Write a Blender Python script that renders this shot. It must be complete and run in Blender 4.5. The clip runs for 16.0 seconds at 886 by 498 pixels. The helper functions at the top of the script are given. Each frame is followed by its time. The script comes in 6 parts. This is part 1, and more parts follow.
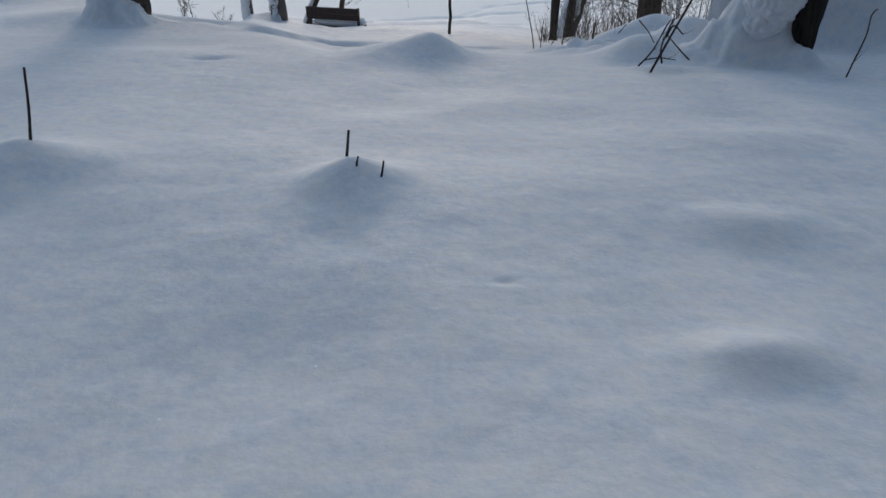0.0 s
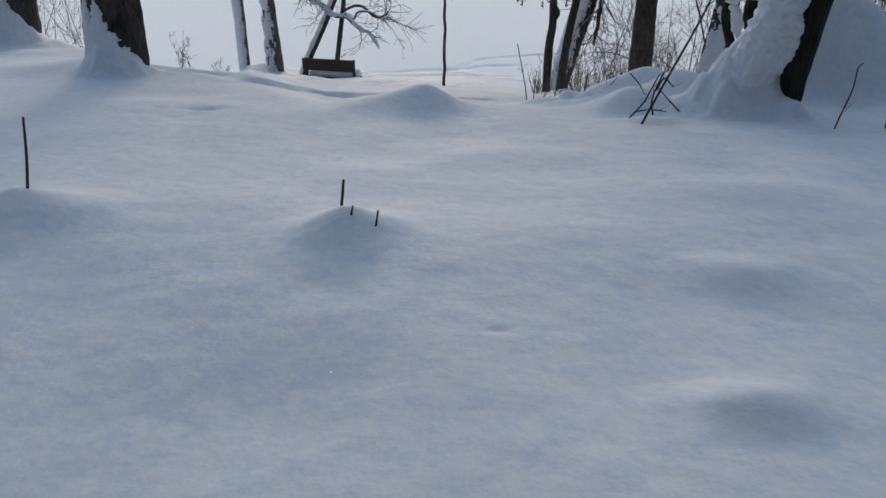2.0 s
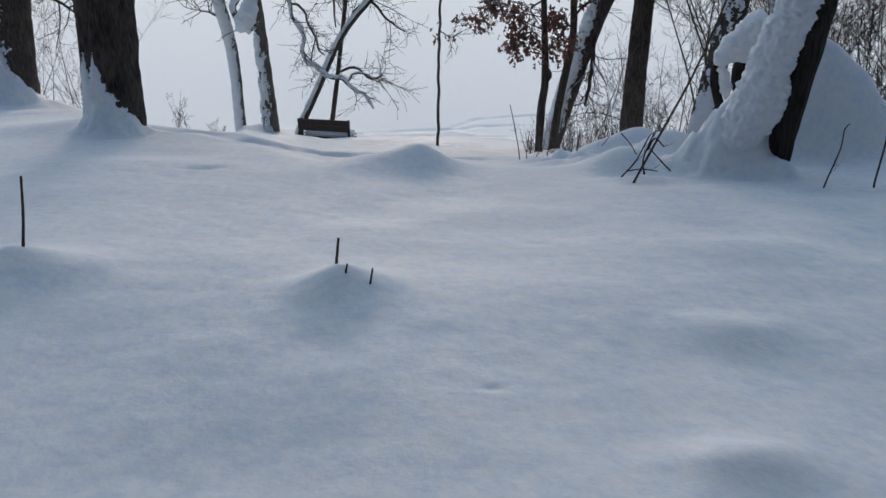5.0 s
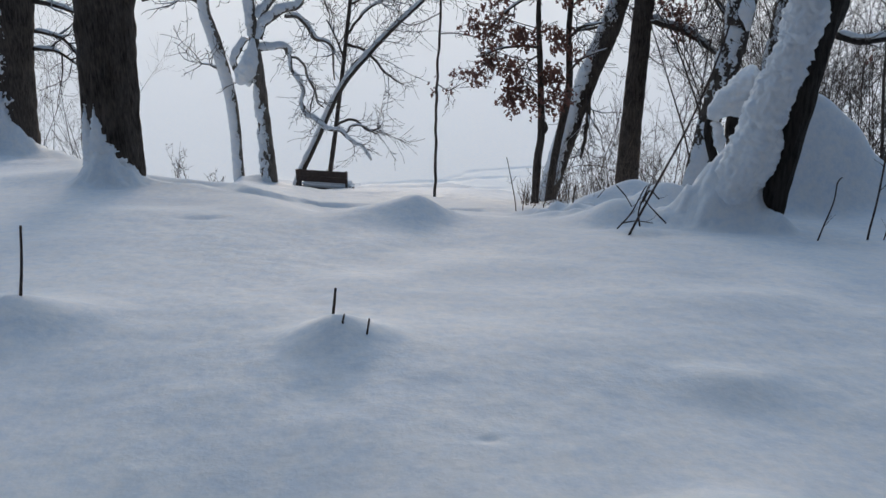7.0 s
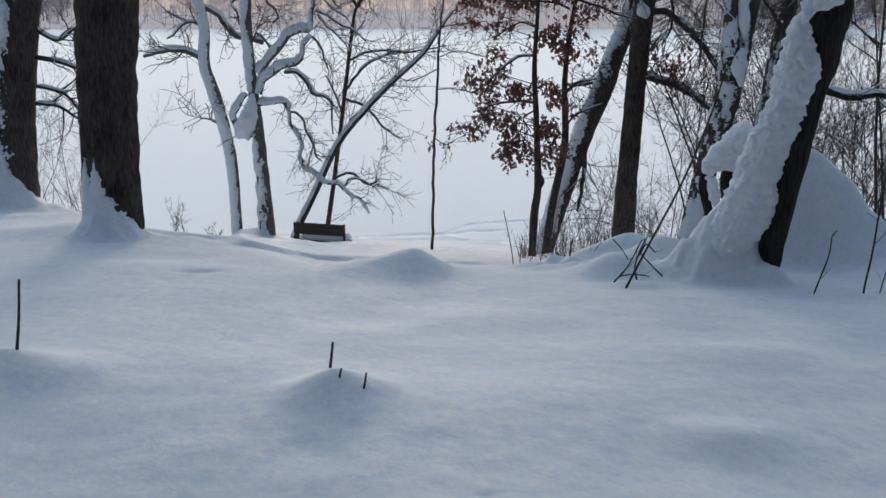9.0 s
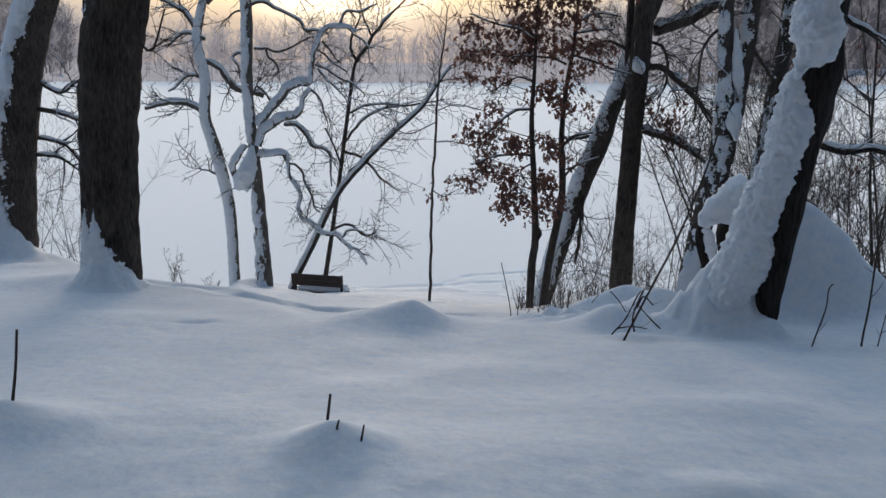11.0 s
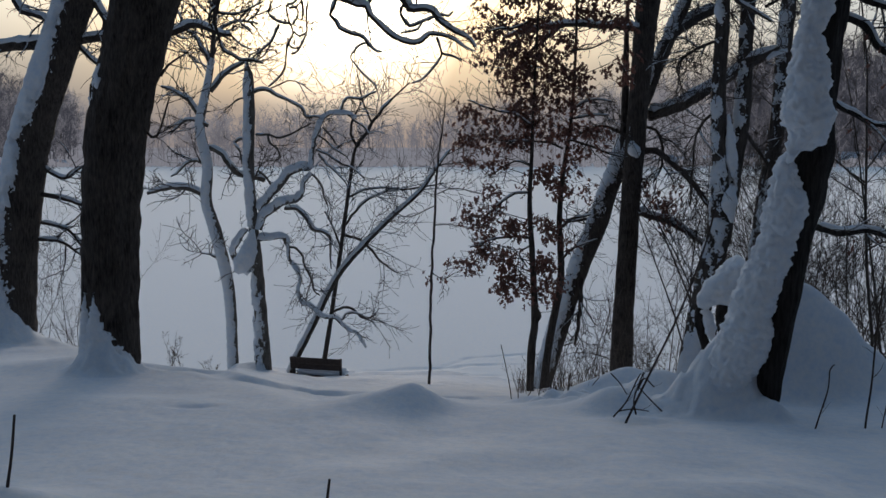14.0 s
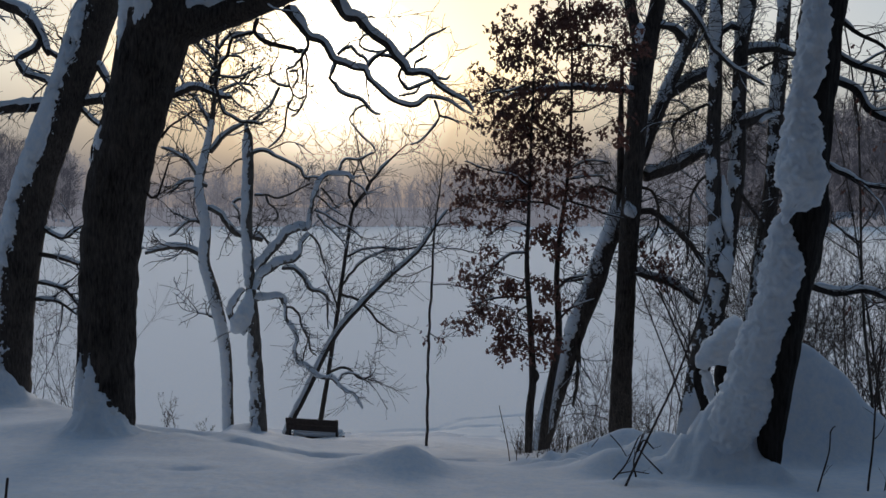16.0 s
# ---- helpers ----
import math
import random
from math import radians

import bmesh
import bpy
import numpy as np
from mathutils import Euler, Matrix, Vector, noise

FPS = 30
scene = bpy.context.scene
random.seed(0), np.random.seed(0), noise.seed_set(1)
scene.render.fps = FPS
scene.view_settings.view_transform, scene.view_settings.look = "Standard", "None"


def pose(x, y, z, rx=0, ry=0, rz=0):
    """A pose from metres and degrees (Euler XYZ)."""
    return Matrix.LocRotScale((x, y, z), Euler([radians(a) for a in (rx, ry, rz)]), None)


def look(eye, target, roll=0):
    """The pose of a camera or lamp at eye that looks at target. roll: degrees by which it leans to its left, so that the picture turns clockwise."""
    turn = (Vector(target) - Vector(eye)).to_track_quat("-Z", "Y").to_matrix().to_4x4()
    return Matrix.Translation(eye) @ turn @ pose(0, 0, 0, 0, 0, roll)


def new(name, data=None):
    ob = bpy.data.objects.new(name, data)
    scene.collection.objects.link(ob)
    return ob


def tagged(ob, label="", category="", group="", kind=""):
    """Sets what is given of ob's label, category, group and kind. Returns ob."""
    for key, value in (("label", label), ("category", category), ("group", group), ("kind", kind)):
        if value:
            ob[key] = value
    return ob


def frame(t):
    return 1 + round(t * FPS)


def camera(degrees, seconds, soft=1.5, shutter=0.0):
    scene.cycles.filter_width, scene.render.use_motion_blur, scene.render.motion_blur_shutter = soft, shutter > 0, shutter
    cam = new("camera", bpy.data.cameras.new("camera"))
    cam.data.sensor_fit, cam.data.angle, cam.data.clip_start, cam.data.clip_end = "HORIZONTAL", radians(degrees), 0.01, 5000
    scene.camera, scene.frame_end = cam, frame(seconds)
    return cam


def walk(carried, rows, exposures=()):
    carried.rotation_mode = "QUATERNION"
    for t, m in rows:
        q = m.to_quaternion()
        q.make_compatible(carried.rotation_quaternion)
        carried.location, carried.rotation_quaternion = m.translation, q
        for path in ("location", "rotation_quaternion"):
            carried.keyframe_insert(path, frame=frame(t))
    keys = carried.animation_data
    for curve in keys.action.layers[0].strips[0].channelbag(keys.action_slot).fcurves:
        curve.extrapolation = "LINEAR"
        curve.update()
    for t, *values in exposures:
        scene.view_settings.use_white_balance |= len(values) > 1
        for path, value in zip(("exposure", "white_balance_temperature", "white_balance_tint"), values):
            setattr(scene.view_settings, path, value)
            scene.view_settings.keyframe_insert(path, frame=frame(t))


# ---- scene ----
EYE = 6.5   # the first eye above the lake
cam = camera(52.7, 16.0)
ROWS = [
    (0.0, 0.015, 0.172, -0.063, 61.53, 0.75, 1.35),
    (0.5, 0.016, 0.162, -0.061, 62.74, 0.66, 1.20),
    (1.0, 0.014, 0.157, -0.058, 63.65, 0.60, 1.11),
    (1.5, 0.017, 0.150, -0.053, 64.31, 0.54, 1.08),
    (2.0, 0.017, 0.147, -0.051, 64.66, 0.48, 1.06),
    (2.5, 0.018, 0.145, -0.051, 65.34, 0.51, 0.97),
    (3.0, 0.019, 0.139, -0.047, 66.25, 0.46, 0.83),
    (5.5, 0.015, 0.119, -0.044, 69.17, 0.33, 0.67),
    (6.0, 0.017, 0.113, -0.041, 70.11, 0.30, 0.64),
    (6.5, 0.018, 0.106, -0.040, 70.77, 0.17, 0.64),
    (7.0, 0.015, 0.099, -0.036, 71.66, 0.06, 0.56),
    (7.5, 0.014, 0.097, -0.036, 72.60, 0.03, 0.53),
    (8.0, 0.014, 0.089, -0.029, 73.58, -0.04, 0.44),
    (8.5, 0.016, 0.084, -0.025, 74.37, 0.04, 0.41),
    (9.0, 0.016, 0.080, -0.022, 75.02, 0.01, 0.40),
    (11.5, 0.010, 0.051, -0.014, 79.08, -0.24, 0.27),
    (12.0, 0.012, 0.045, -0.012, 79.76, -0.12, 0.29),
    (12.5, 0.012, 0.038, -0.008, 80.66, -0.11, 0.39),
    (13.0, 0.011, 0.028, -0.005, 82.02, 0.02, 0.31),
    (13.5, 0.010, 0.024, -0.005, 83.00, 0.01, 0.24),
    (14.0, 0.008, 0.021, -0.009, 83.59, 0.02, 0.19),
    (14.5, 0.009, 0.016, -0.006, 84.15, 0.01, 0.18),
    (15.0, 0.003, 0.012, -0.004, 85.22, 0.01, 0.12),
    (15.5, -0.000, 0.004, -0.003, 86.36, -0.01, 0.07),
    (16.0, -0.000, -0.000, 0.000, 87.40, -0.00, -0.00),
]
EXPOSURES = [(0.0, 0.47, 6300, 10), (3.0, 0.53, 6350, 10), (9.0, 0.67, 6350, 10), (11.5, 0.34, 6250, 10), (12.0, 0.13, 6220, 10), (12.5, 0.10, 6200, 10), (14.0, -0.29, 6020, 10), (15.5, -0.38, 5930, 10), (16.0, -0.45, 5880, 10)]
walk(cam, [(t, pose(x, y, EYE + z, rx, ry, rz)) for t, x, y, z, rx, ry, rz in ROWS], EXPOSURES)

# ---- sky and sun: a low sun in winter haze over the lake ----
SUN_UP, SUN_LEFT = radians(6.6), radians(6.4)
TO_SUN = Vector((-math.sin(SUN_LEFT) * math.cos(SUN_UP), math.cos(SUN_LEFT) * math.cos(SUN_UP), math.sin(SUN_UP)))
world = bpy.data.worlds.new("winter_sky")
scene.world = world
world.use_nodes = True
wn, wl = world.node_tree.nodes, world.node_tree.links
wn.clear()
sky = wn.new("ShaderNodeTexSky")
sky.sky_type, sky.sun_disc = "NISHITA", False
sky.sun_elevation, sky.sun_rotation = SUN_UP, -SUN_LEFT
sky.air_density, sky.dust_density, sky.ozone_density = 1.0, 1.3, 1.0
bg = wn.new("ShaderNodeBackground")
bg.inputs["Strength"].default_value = 0.05
haze = wn.new("ShaderNodeBackground")
coord = wn.new("ShaderNodeTexCoord")
norm = wn.new("ShaderNodeVectorMath"); norm.operation = "NORMALIZE"
dot = wn.new("ShaderNodeVectorMath"); dot.operation = "DOT_PRODUCT"
dot.inputs[1].default_value = TO_SUN
ramp = wn.new("ShaderNodeValToRGB")     # the hazy aureole round the sun, from opposite it to its middle
stops = [(0.0, (0.062, 0.101, 0.170, 1)), (0.5, (0.114, 0.19, 0.303, 1)), (0.86, (0.44, 0.51, 0.60, 1)), (0.945, (0.79, 0.76, 0.71, 1)),
         (0.978, (0.94, 0.84, 0.69, 1)), (0.992, (1.12, 0.94, 0.66, 1)), (0.9970, (1.35, 1.15, 0.84, 1)), (0.9987, (3.2, 2.9, 2.3, 1)), (1.0, (6.0, 5.5, 4.4, 1))]
for i, (p, c) in enumerate(stops):
    e = ramp.color_ramp.elements[i] if i < 2 else ramp.color_ramp.elements.new(p)
    e.position, e.color = p, c
half = wn.new("ShaderNodeMath"); half.operation = "MULTIPLY_ADD"
half.inputs[1].default_value, half.inputs[2].default_value = 0.5, 0.5
add = wn.new("ShaderNodeAddShader")
outw = wn.new("ShaderNodeOutputWorld")
wl.new(coord.outputs["Generated"], norm.inputs[0])
wl.new(norm.outputs[0], dot.inputs[0])
wl.new(dot.outputs["Value"], half.inputs[0])
wl.new(half.outputs[0], ramp.inputs[0])
wl.new(ramp.outputs[0], haze.inputs[0])
haze.inputs["Strength"].default_value = 0.8
wl.new(sky.outputs[0], bg.inputs[0])
wl.new(bg.outputs[0], add.inputs[0])
wl.new(haze.outputs[0], add.inputs[1])
rise = wn.new("ShaderNodeSeparateXYZ")
wl.new(norm.outputs[0], rise.inputs[0])
bank_of_mist = wn.new("ShaderNodeValToRGB")     # ground mist along the horizon
for i, (p, g) in enumerate([(0.0, 0.96), (0.045, 0.92), (0.085, 0.70), (0.155, 0.0)]):
    e = bank_of_mist.color_ramp.elements[i] if i < 2 else bank_of_mist.color_ramp.elements.new(p)
    e.position, e.color = p, (g, g, g, 1)
wl.new(rise.outputs["Z"], bank_of_mist.inputs[0])
mist = wn.new("ShaderNodeBackground")
mist.inputs["Color"].default_value, mist.inputs["Strength"].default_value = (0.405, 0.39, 0.415, 1), 0.58
veil = wn.new("ShaderNodeMixShader")
wl.new(bank_of_mist.outputs[0], veil.inputs[0])
wl.new(add.outputs[0], veil.inputs[1])
wl.new(mist.outputs[0], veil.inputs[2])
wl.new(veil.outputs[0], outw.inputs[0])

lamp = bpy.data.lights.new("sun", "SUN")
lamp.energy, lamp.angle, lamp.color = 1.0, radians(13), (1.0, 0.83, 0.68)
sun = new("sun", lamp)
sun.matrix_world = look(tuple(TO_SUN * 100), (0, 0, 0))


# ---- materials ----
def nodes(name):
    m = bpy.data.materials.new(name)
    m.use_nodes = True
    n, l = m.node_tree.nodes, m.node_tree.links
    return m, n, l, n["Principled BSDF"]


def noise_node(n, l, scale, detail=4.0, rough=0.55, vec=None):
    x = n.new("ShaderNodeTexNoise")
    x.inputs["Scale"].default_value, x.inputs["Detail"].default_value, x.inputs["Roughness"].default_value = scale, detail, rough
    if vec:
        l.new(vec, x.inputs["Vector"])
    return x


def ramp_node(n, l, source, stops):
    r = n.new("ShaderNodeValToRGB")
    for i, (p, c) in enumerate(stops):
        e = r.color_ramp.elements[i] if i < 2 else r.color_ramp.elements.new(p)
        e.position, e.color = p, (*c, 1)
    l.new(source, r.inputs[0])
    return r


def place(n, l, stretch=(1, 1, 1)):
    c = n.new("ShaderNodeTexCoord")
    m = n.new("ShaderNodeMapping")
    m.inputs["Scale"].default_value = stretch
    l.new(c.outputs["Object"], m.inputs["Vector"])
    return m.outputs[0]


def bump_node(n, l, height, strength, distance, after=None):
    b = n.new("ShaderNodeBump")
    b.inputs["Strength"].default_value, b.inputs["Distance"].default_value = strength, distance
    l.new(height, b.inputs["Height"])
    if after:
        l.new(after, b.inputs["Normal"])
    return b.outputs["Normal"]


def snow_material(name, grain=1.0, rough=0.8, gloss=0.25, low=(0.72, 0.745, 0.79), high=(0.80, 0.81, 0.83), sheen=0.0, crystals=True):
    m, n, l, p = nodes(name)
    v = place(n, l)
    big = noise_node(n, l, 0.9, 5, 0.55, v)
    col = ramp_node(n, l, big.outputs[0], [(0.3, low), (0.7, high)])
    mottle = noise_node(n, l, 7.5, 9, 0.70, v)     # crusted and loose patches
    tint = ramp_node(n, l, mottle.outputs[0], [(0.37, (0.855, 0.90, 0.95)), (0.49, (0.945, 0.955, 0.965)), (0.62, (0.995, 0.975, 0.95))])
    both = n.new("ShaderNodeMix"); both.data_type, both.blend_type = "RGBA", "MULTIPLY"
    both.inputs["Factor"].default_value = 1.0
    l.new(col.outputs[0], both.inputs["A"])
    l.new(tint.outputs[0], both.inputs["B"])
    speck = noise_node(n, l, 17, 4, 0.7, v)     # grains of old and new snow
    grit = ramp_node(n, l, speck.outputs[0], [(0.36, (0.90, 0.925, 0.94)), (0.62, (1.0, 0.995, 0.985))])
    last = n.new("ShaderNodeMix"); last.data_type, last.blend_type = "RGBA", "MULTIPLY"
    last.inputs["Factor"].default_value = min(1.0, grain)
    l.new(both.outputs["Result"], last.inputs["A"])
    l.new(grit.outputs[0], last.inputs["B"])
    l.new(last.outputs["Result"], p.inputs["Base Color"])
    fine = noise_node(n, l, 55, 3, 0.65, v)
    mid = noise_node(n, l, 9, 4, 0.55, v)
    b1 = bump_node(n, l, mid.outputs[0], 0.24 * grain, 0.03)
    clods = n.new("ShaderNodeTexVoronoi"); clods.feature = "SMOOTH_F1"     # loose clods a few centimetres across
    clods.inputs["Scale"].default_value, clods.inputs["Smoothness"].default_value = 15, 0.7
    warp = n.new("ShaderNodeVectorMath"); warp.operation = "MULTIPLY_ADD"
    warp.inputs[1].default_value = (0.12, 0.12, 0.12)
    l.new(mid.outputs["Color"], warp.inputs[0])
    l.new(v, warp.inputs[2])
    l.new(warp.outputs[0], clods.inputs["Vector"])
    b1 = bump_node(n, l, clods.outputs["Distance"], -0.40 * grain, 0.02, b1)
    b2 = bump_node(n, l, fine.outputs[0], 0.12 * grain, 0.009, b1)
    l.new(b2, p.inputs["Normal"])
    p.inputs["Specular IOR Level"].default_value, p.inputs["Roughness"].default_value = gloss, rough
    p.inputs["Sheen Weight"].default_value = sheen
    if not crystals:
        return m
    # single crystals, each tilted its own way, that catch the light
    cells = n.new("ShaderNodeTexVoronoi")
    cells.inputs["Scale"].default_value = 210
    l.new(v, cells.inputs["Vector"])
    pick = n.new("ShaderNodeSeparateColor")
    l.new(cells.outputs["Color"], pick.inputs[0])
    which = n.new("ShaderNodeMath"); which.operation = "GREATER_THAN"
    which.inputs[1].default_value = 0.97
    l.new(pick.outputs[0], which.inputs[0])
    tilt = n.new("ShaderNodeCombineXYZ")
    l.new(pick.outputs[1], tilt.inputs[0])
    l.new(pick.outputs[2], tilt.inputs[1])
    swing = n.new("ShaderNodeVectorMath"); swing.operation = "SUBTRACT"
    swing.inputs[1].default_value = (0.5, 0.5, 0.0)
    l.new(tilt.outputs[0], swing.inputs[0])
    turn = n.new("ShaderNodeVectorMath"); turn.operation = "SCALE"
    l.new(swing.outputs[0], turn.inputs[0])
    l.new(which.outputs[0], turn.inputs["Scale"])
    aim = n.new("ShaderNodeVectorMath"); aim.operation = "ADD"
    l.new(b2, aim.inputs[0])
    l.new(turn.outputs[0], aim.inputs[1])
    unit = n.new("ShaderNodeVectorMath"); unit.operation = "NORMALIZE"
    l.new(aim.outputs[0], unit.inputs[0])
    l.new(unit.outputs[0], p.inputs["Coat Normal"])
    gleam = n.new("ShaderNodeMath"); gleam.operation = "MULTIPLY"
    gleam.inputs[1].default_value = 0.22
    l.new(which.outputs[0], gleam.inputs[0])
    l.new(gleam.outputs[0], p.inputs["Coat Weight"])
    p.inputs["Coat Roughness"].default_value = 0.2
    return m


def bark_material(name, dark, light, scale=1.0, depth=0.02):
    m, n, l, p = nodes(name)
    v = place(n, l, (1, 1, 0.16))
    ridges = noise_node(n, l, 22 * scale, 6, 0.65, v)
    patches = noise_node(n, l, 2.2, 4, 0.6, place(n, l))
    mix = n.new("ShaderNodeMath"); mix.operation = "MULTIPLY_ADD"
    mix.inputs[1].default_value = 0.45
    l.new(patches.outputs[0], mix.inputs[0])
    l.new(ridges.outputs[0], mix.inputs[2])
    col = ramp_node(n, l, mix.outputs[0], [(0.52, dark), (0.72, tuple((a + b) / 2 for a, b in zip(dark, light))), (0.95, light)])
    l.new(col.outputs[0], p.inputs["Base Color"])
    p.inputs["Roughness"].default_value = 0.9
    p.inputs["Specular IOR Level"].default_value = 0.2
    l.new(bump_node(n, l, ridges.outputs[0], 0.9, depth), p.inputs["Normal"])
    return m


def plain_material(name, a, b, scale=6.0, rough=0.8, relief=0.3):
    m, n, l, p = nodes(name)
    v = place(n, l)
    x = noise_node(n, l, scale, 5, 0.6, v)
    l.new(ramp_node(n, l, x.outputs[0], [(0.3, a), (0.7, b)]).outputs[0], p.inputs["Base Color"])
    p.inputs["Roughness"].default_value = rough
    l.new(bump_node(n, l, noise_node(n, l, scale * 6, 4, 0.6, v).outputs[0], relief, 0.01), p.inputs["Normal"])
    return m


SNOW = snow_material("snow")
# Paler copy of the bank snow with sheen: its brighter light is painted in.
LAKE = snow_material("brightened_lake_snow", 0.35, 1.0, 0.5, (0.93, 0.95, 0.97), (0.955, 0.965, 0.975), 1.0, False)
CLING = snow_material("clinging_snow", 0.75, 0.8, 0.2, (0.74, 0.76, 0.80), (0.82, 0.83, 0.85))
OAK = bark_material("oak_bark", (0.016, 0.013, 0.012), (0.12, 0.096, 0.08), 1.7, 0.05)
WET = bark_material("wet_black_bark", (0.008, 0.007, 0.007), (0.05, 0.042, 0.037), 1.5, 0.05)
BARK = bark_material("grey_brown_bark", (0.022, 0.018, 0.016), (0.115, 0.096, 0.083), 1.3)
PALE = bark_material("pale_dead_bark", (0.05, 0.042, 0.036), (0.20, 0.175, 0.15), 1.6)
TWIG = plain_material("twig_bark", (0.022, 0.016, 0.014), (0.075, 0.056, 0.046), 9)
BRUSH = plain_material("dry_brush", (0.045, 0.034, 0.028), (0.16, 0.12, 0.09), 12)
STEM = plain_material("cut_stem", (0.02, 0.014, 0.012), (0.07, 0.045, 0.035), 60)
LEAF = plain_material("withered_oak_leaf", (0.075, 0.043, 0.037), (0.19, 0.105, 0.082), 5, 0.75)
ln, ll = LEAF.node_tree.nodes, LEAF.node_tree.links     # thin leaves let some light through
thin = ln.new("ShaderNodeBsdfTranslucent")
thin.inputs["Color"].default_value = (0.18, 0.085, 0.068, 1)
both = ln.new("ShaderNodeMixShader")
both.inputs[0].default_value = 0.32
ll.new(ln["Principled BSDF"].outputs[0], both.inputs[1])
ll.new(thin.outputs[0], both.inputs[2])
ll.new(both.outputs[0], ln["Material Output"].inputs["Surface"])
BOARD = plain_material("dark_bench_board", (0.03, 0.02, 0.017), (0.075, 0.05, 0.04), 18)
IRON = plain_material("dark_bench_frame", (0.015, 0.015, 0.016), (0.03, 0.03, 0.032), 30, 0.55)


def haze_glow_material(name, a, b, glow):
    """Far surfaces in mist, its lit veil painted in as an even emission."""
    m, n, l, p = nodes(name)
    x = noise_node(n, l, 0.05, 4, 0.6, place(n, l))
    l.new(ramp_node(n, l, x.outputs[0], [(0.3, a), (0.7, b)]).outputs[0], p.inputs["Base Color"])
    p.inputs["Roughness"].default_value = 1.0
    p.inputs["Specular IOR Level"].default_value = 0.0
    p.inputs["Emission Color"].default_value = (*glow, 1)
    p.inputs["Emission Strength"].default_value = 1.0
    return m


# Emission grows paler row by row to stand in for thickening haze.
HAZE_GLOWS = [haze_glow_material("haze_glow_woods_near", (0.07, 0.06, 0.055), (0.12, 0.10, 0.095), (0.132, 0.122, 0.130)),
         haze_glow_material("haze_glow_woods_middle", (0.07, 0.06, 0.055), (0.12, 0.10, 0.095), (0.166, 0.155, 0.165)),
         haze_glow_material("haze_glow_woods_far", (0.07, 0.06, 0.055), (0.12, 0.10, 0.095), (0.205, 0.192, 0.200))]
# The hillsides get a weaker haze emission than the shore rows.
HILL_GLOW = haze_glow_material("haze_glow_hillside", (0.04, 0.037, 0.038), (0.075, 0.068, 0.07), (0.040, 0.039, 0.046))
# Shrubs and ground across the lake: mist painted in as emission.
FAR_GLOW = haze_glow_material("haze_glow_scrub_ground", (0.10, 0.09, 0.085), (0.20, 0.185, 0.18), (0.215, 0.204, 0.215))
# for the added wall that blocks light behind the camera
WALL_DARK = plain_material("dark_added_wall", (0.05, 0.056, 0.068), (0.08, 0.088, 0.105), 3)


# ---- mesh helpers ----
def mesh_object(name, verts, faces, material, parent=None, label="", smooth=True):
    me = bpy.data.meshes.new(name)
    me.from_pydata(verts, [], faces)
    if smooth:
        me.polygons.foreach_set("use_smooth", [True] * len(me.polygons))
    me.materials.append(material)
    me.update()
    ob = new(name, me)
    if parent:
        ob.parent = parent
        ob.matrix_parent_inverse = parent.matrix_basis.inverted()
    return tagged(ob, label)


def thing(name, where, label, category, group=""):
    ob = new(name)
    ob.empty_display_size = 0.2
    ob.matrix_basis = Matrix.Translation(where)
    return tagged(ob, label, category, group)


def part(name, bm, material, parent, label=""):
    me = bpy.data.meshes.new(name)
    bm.normal_update()
    bm.to_mesh(me)
    bm.free()
    me.materials.append(material)
    ob = new(name, me)
    ob.parent = parent
    ob.matrix_parent_inverse = parent.matrix_basis.inverted()
    return tagged(ob, label)


def smooth_line(points, radii, step):
    """A Catmull-Rom curve through the points, with radii, at about that step."""
    p = [Vector(q) for q in points]
    p = [p[0] * 2 - p[1]] + p + [p[-1] * 2 - p[-2]]
    r = [radii[0]] + list(radii) + [radii[-1]]
    out, rad = [], []
    for i in range(1, len(p) - 2):
        k = max(1, int((p[i + 1] - p[i]).length / step + 0.5))
        for j in range(k):
            t = j / k
            a, b, c, d = p[i - 1], p[i], p[i + 1], p[i + 2]
            out.append(0.5 * ((2 * b) + (c - a) * t + (2 * a - 5 * b + 4 * c - d) * t * t + (3 * b - a - 3 * c + d) * t ** 3))
            rad.append(r[i] + (r[i + 1] - r[i]) * t)
    return out + [p[-2]], rad + [r[-2]]


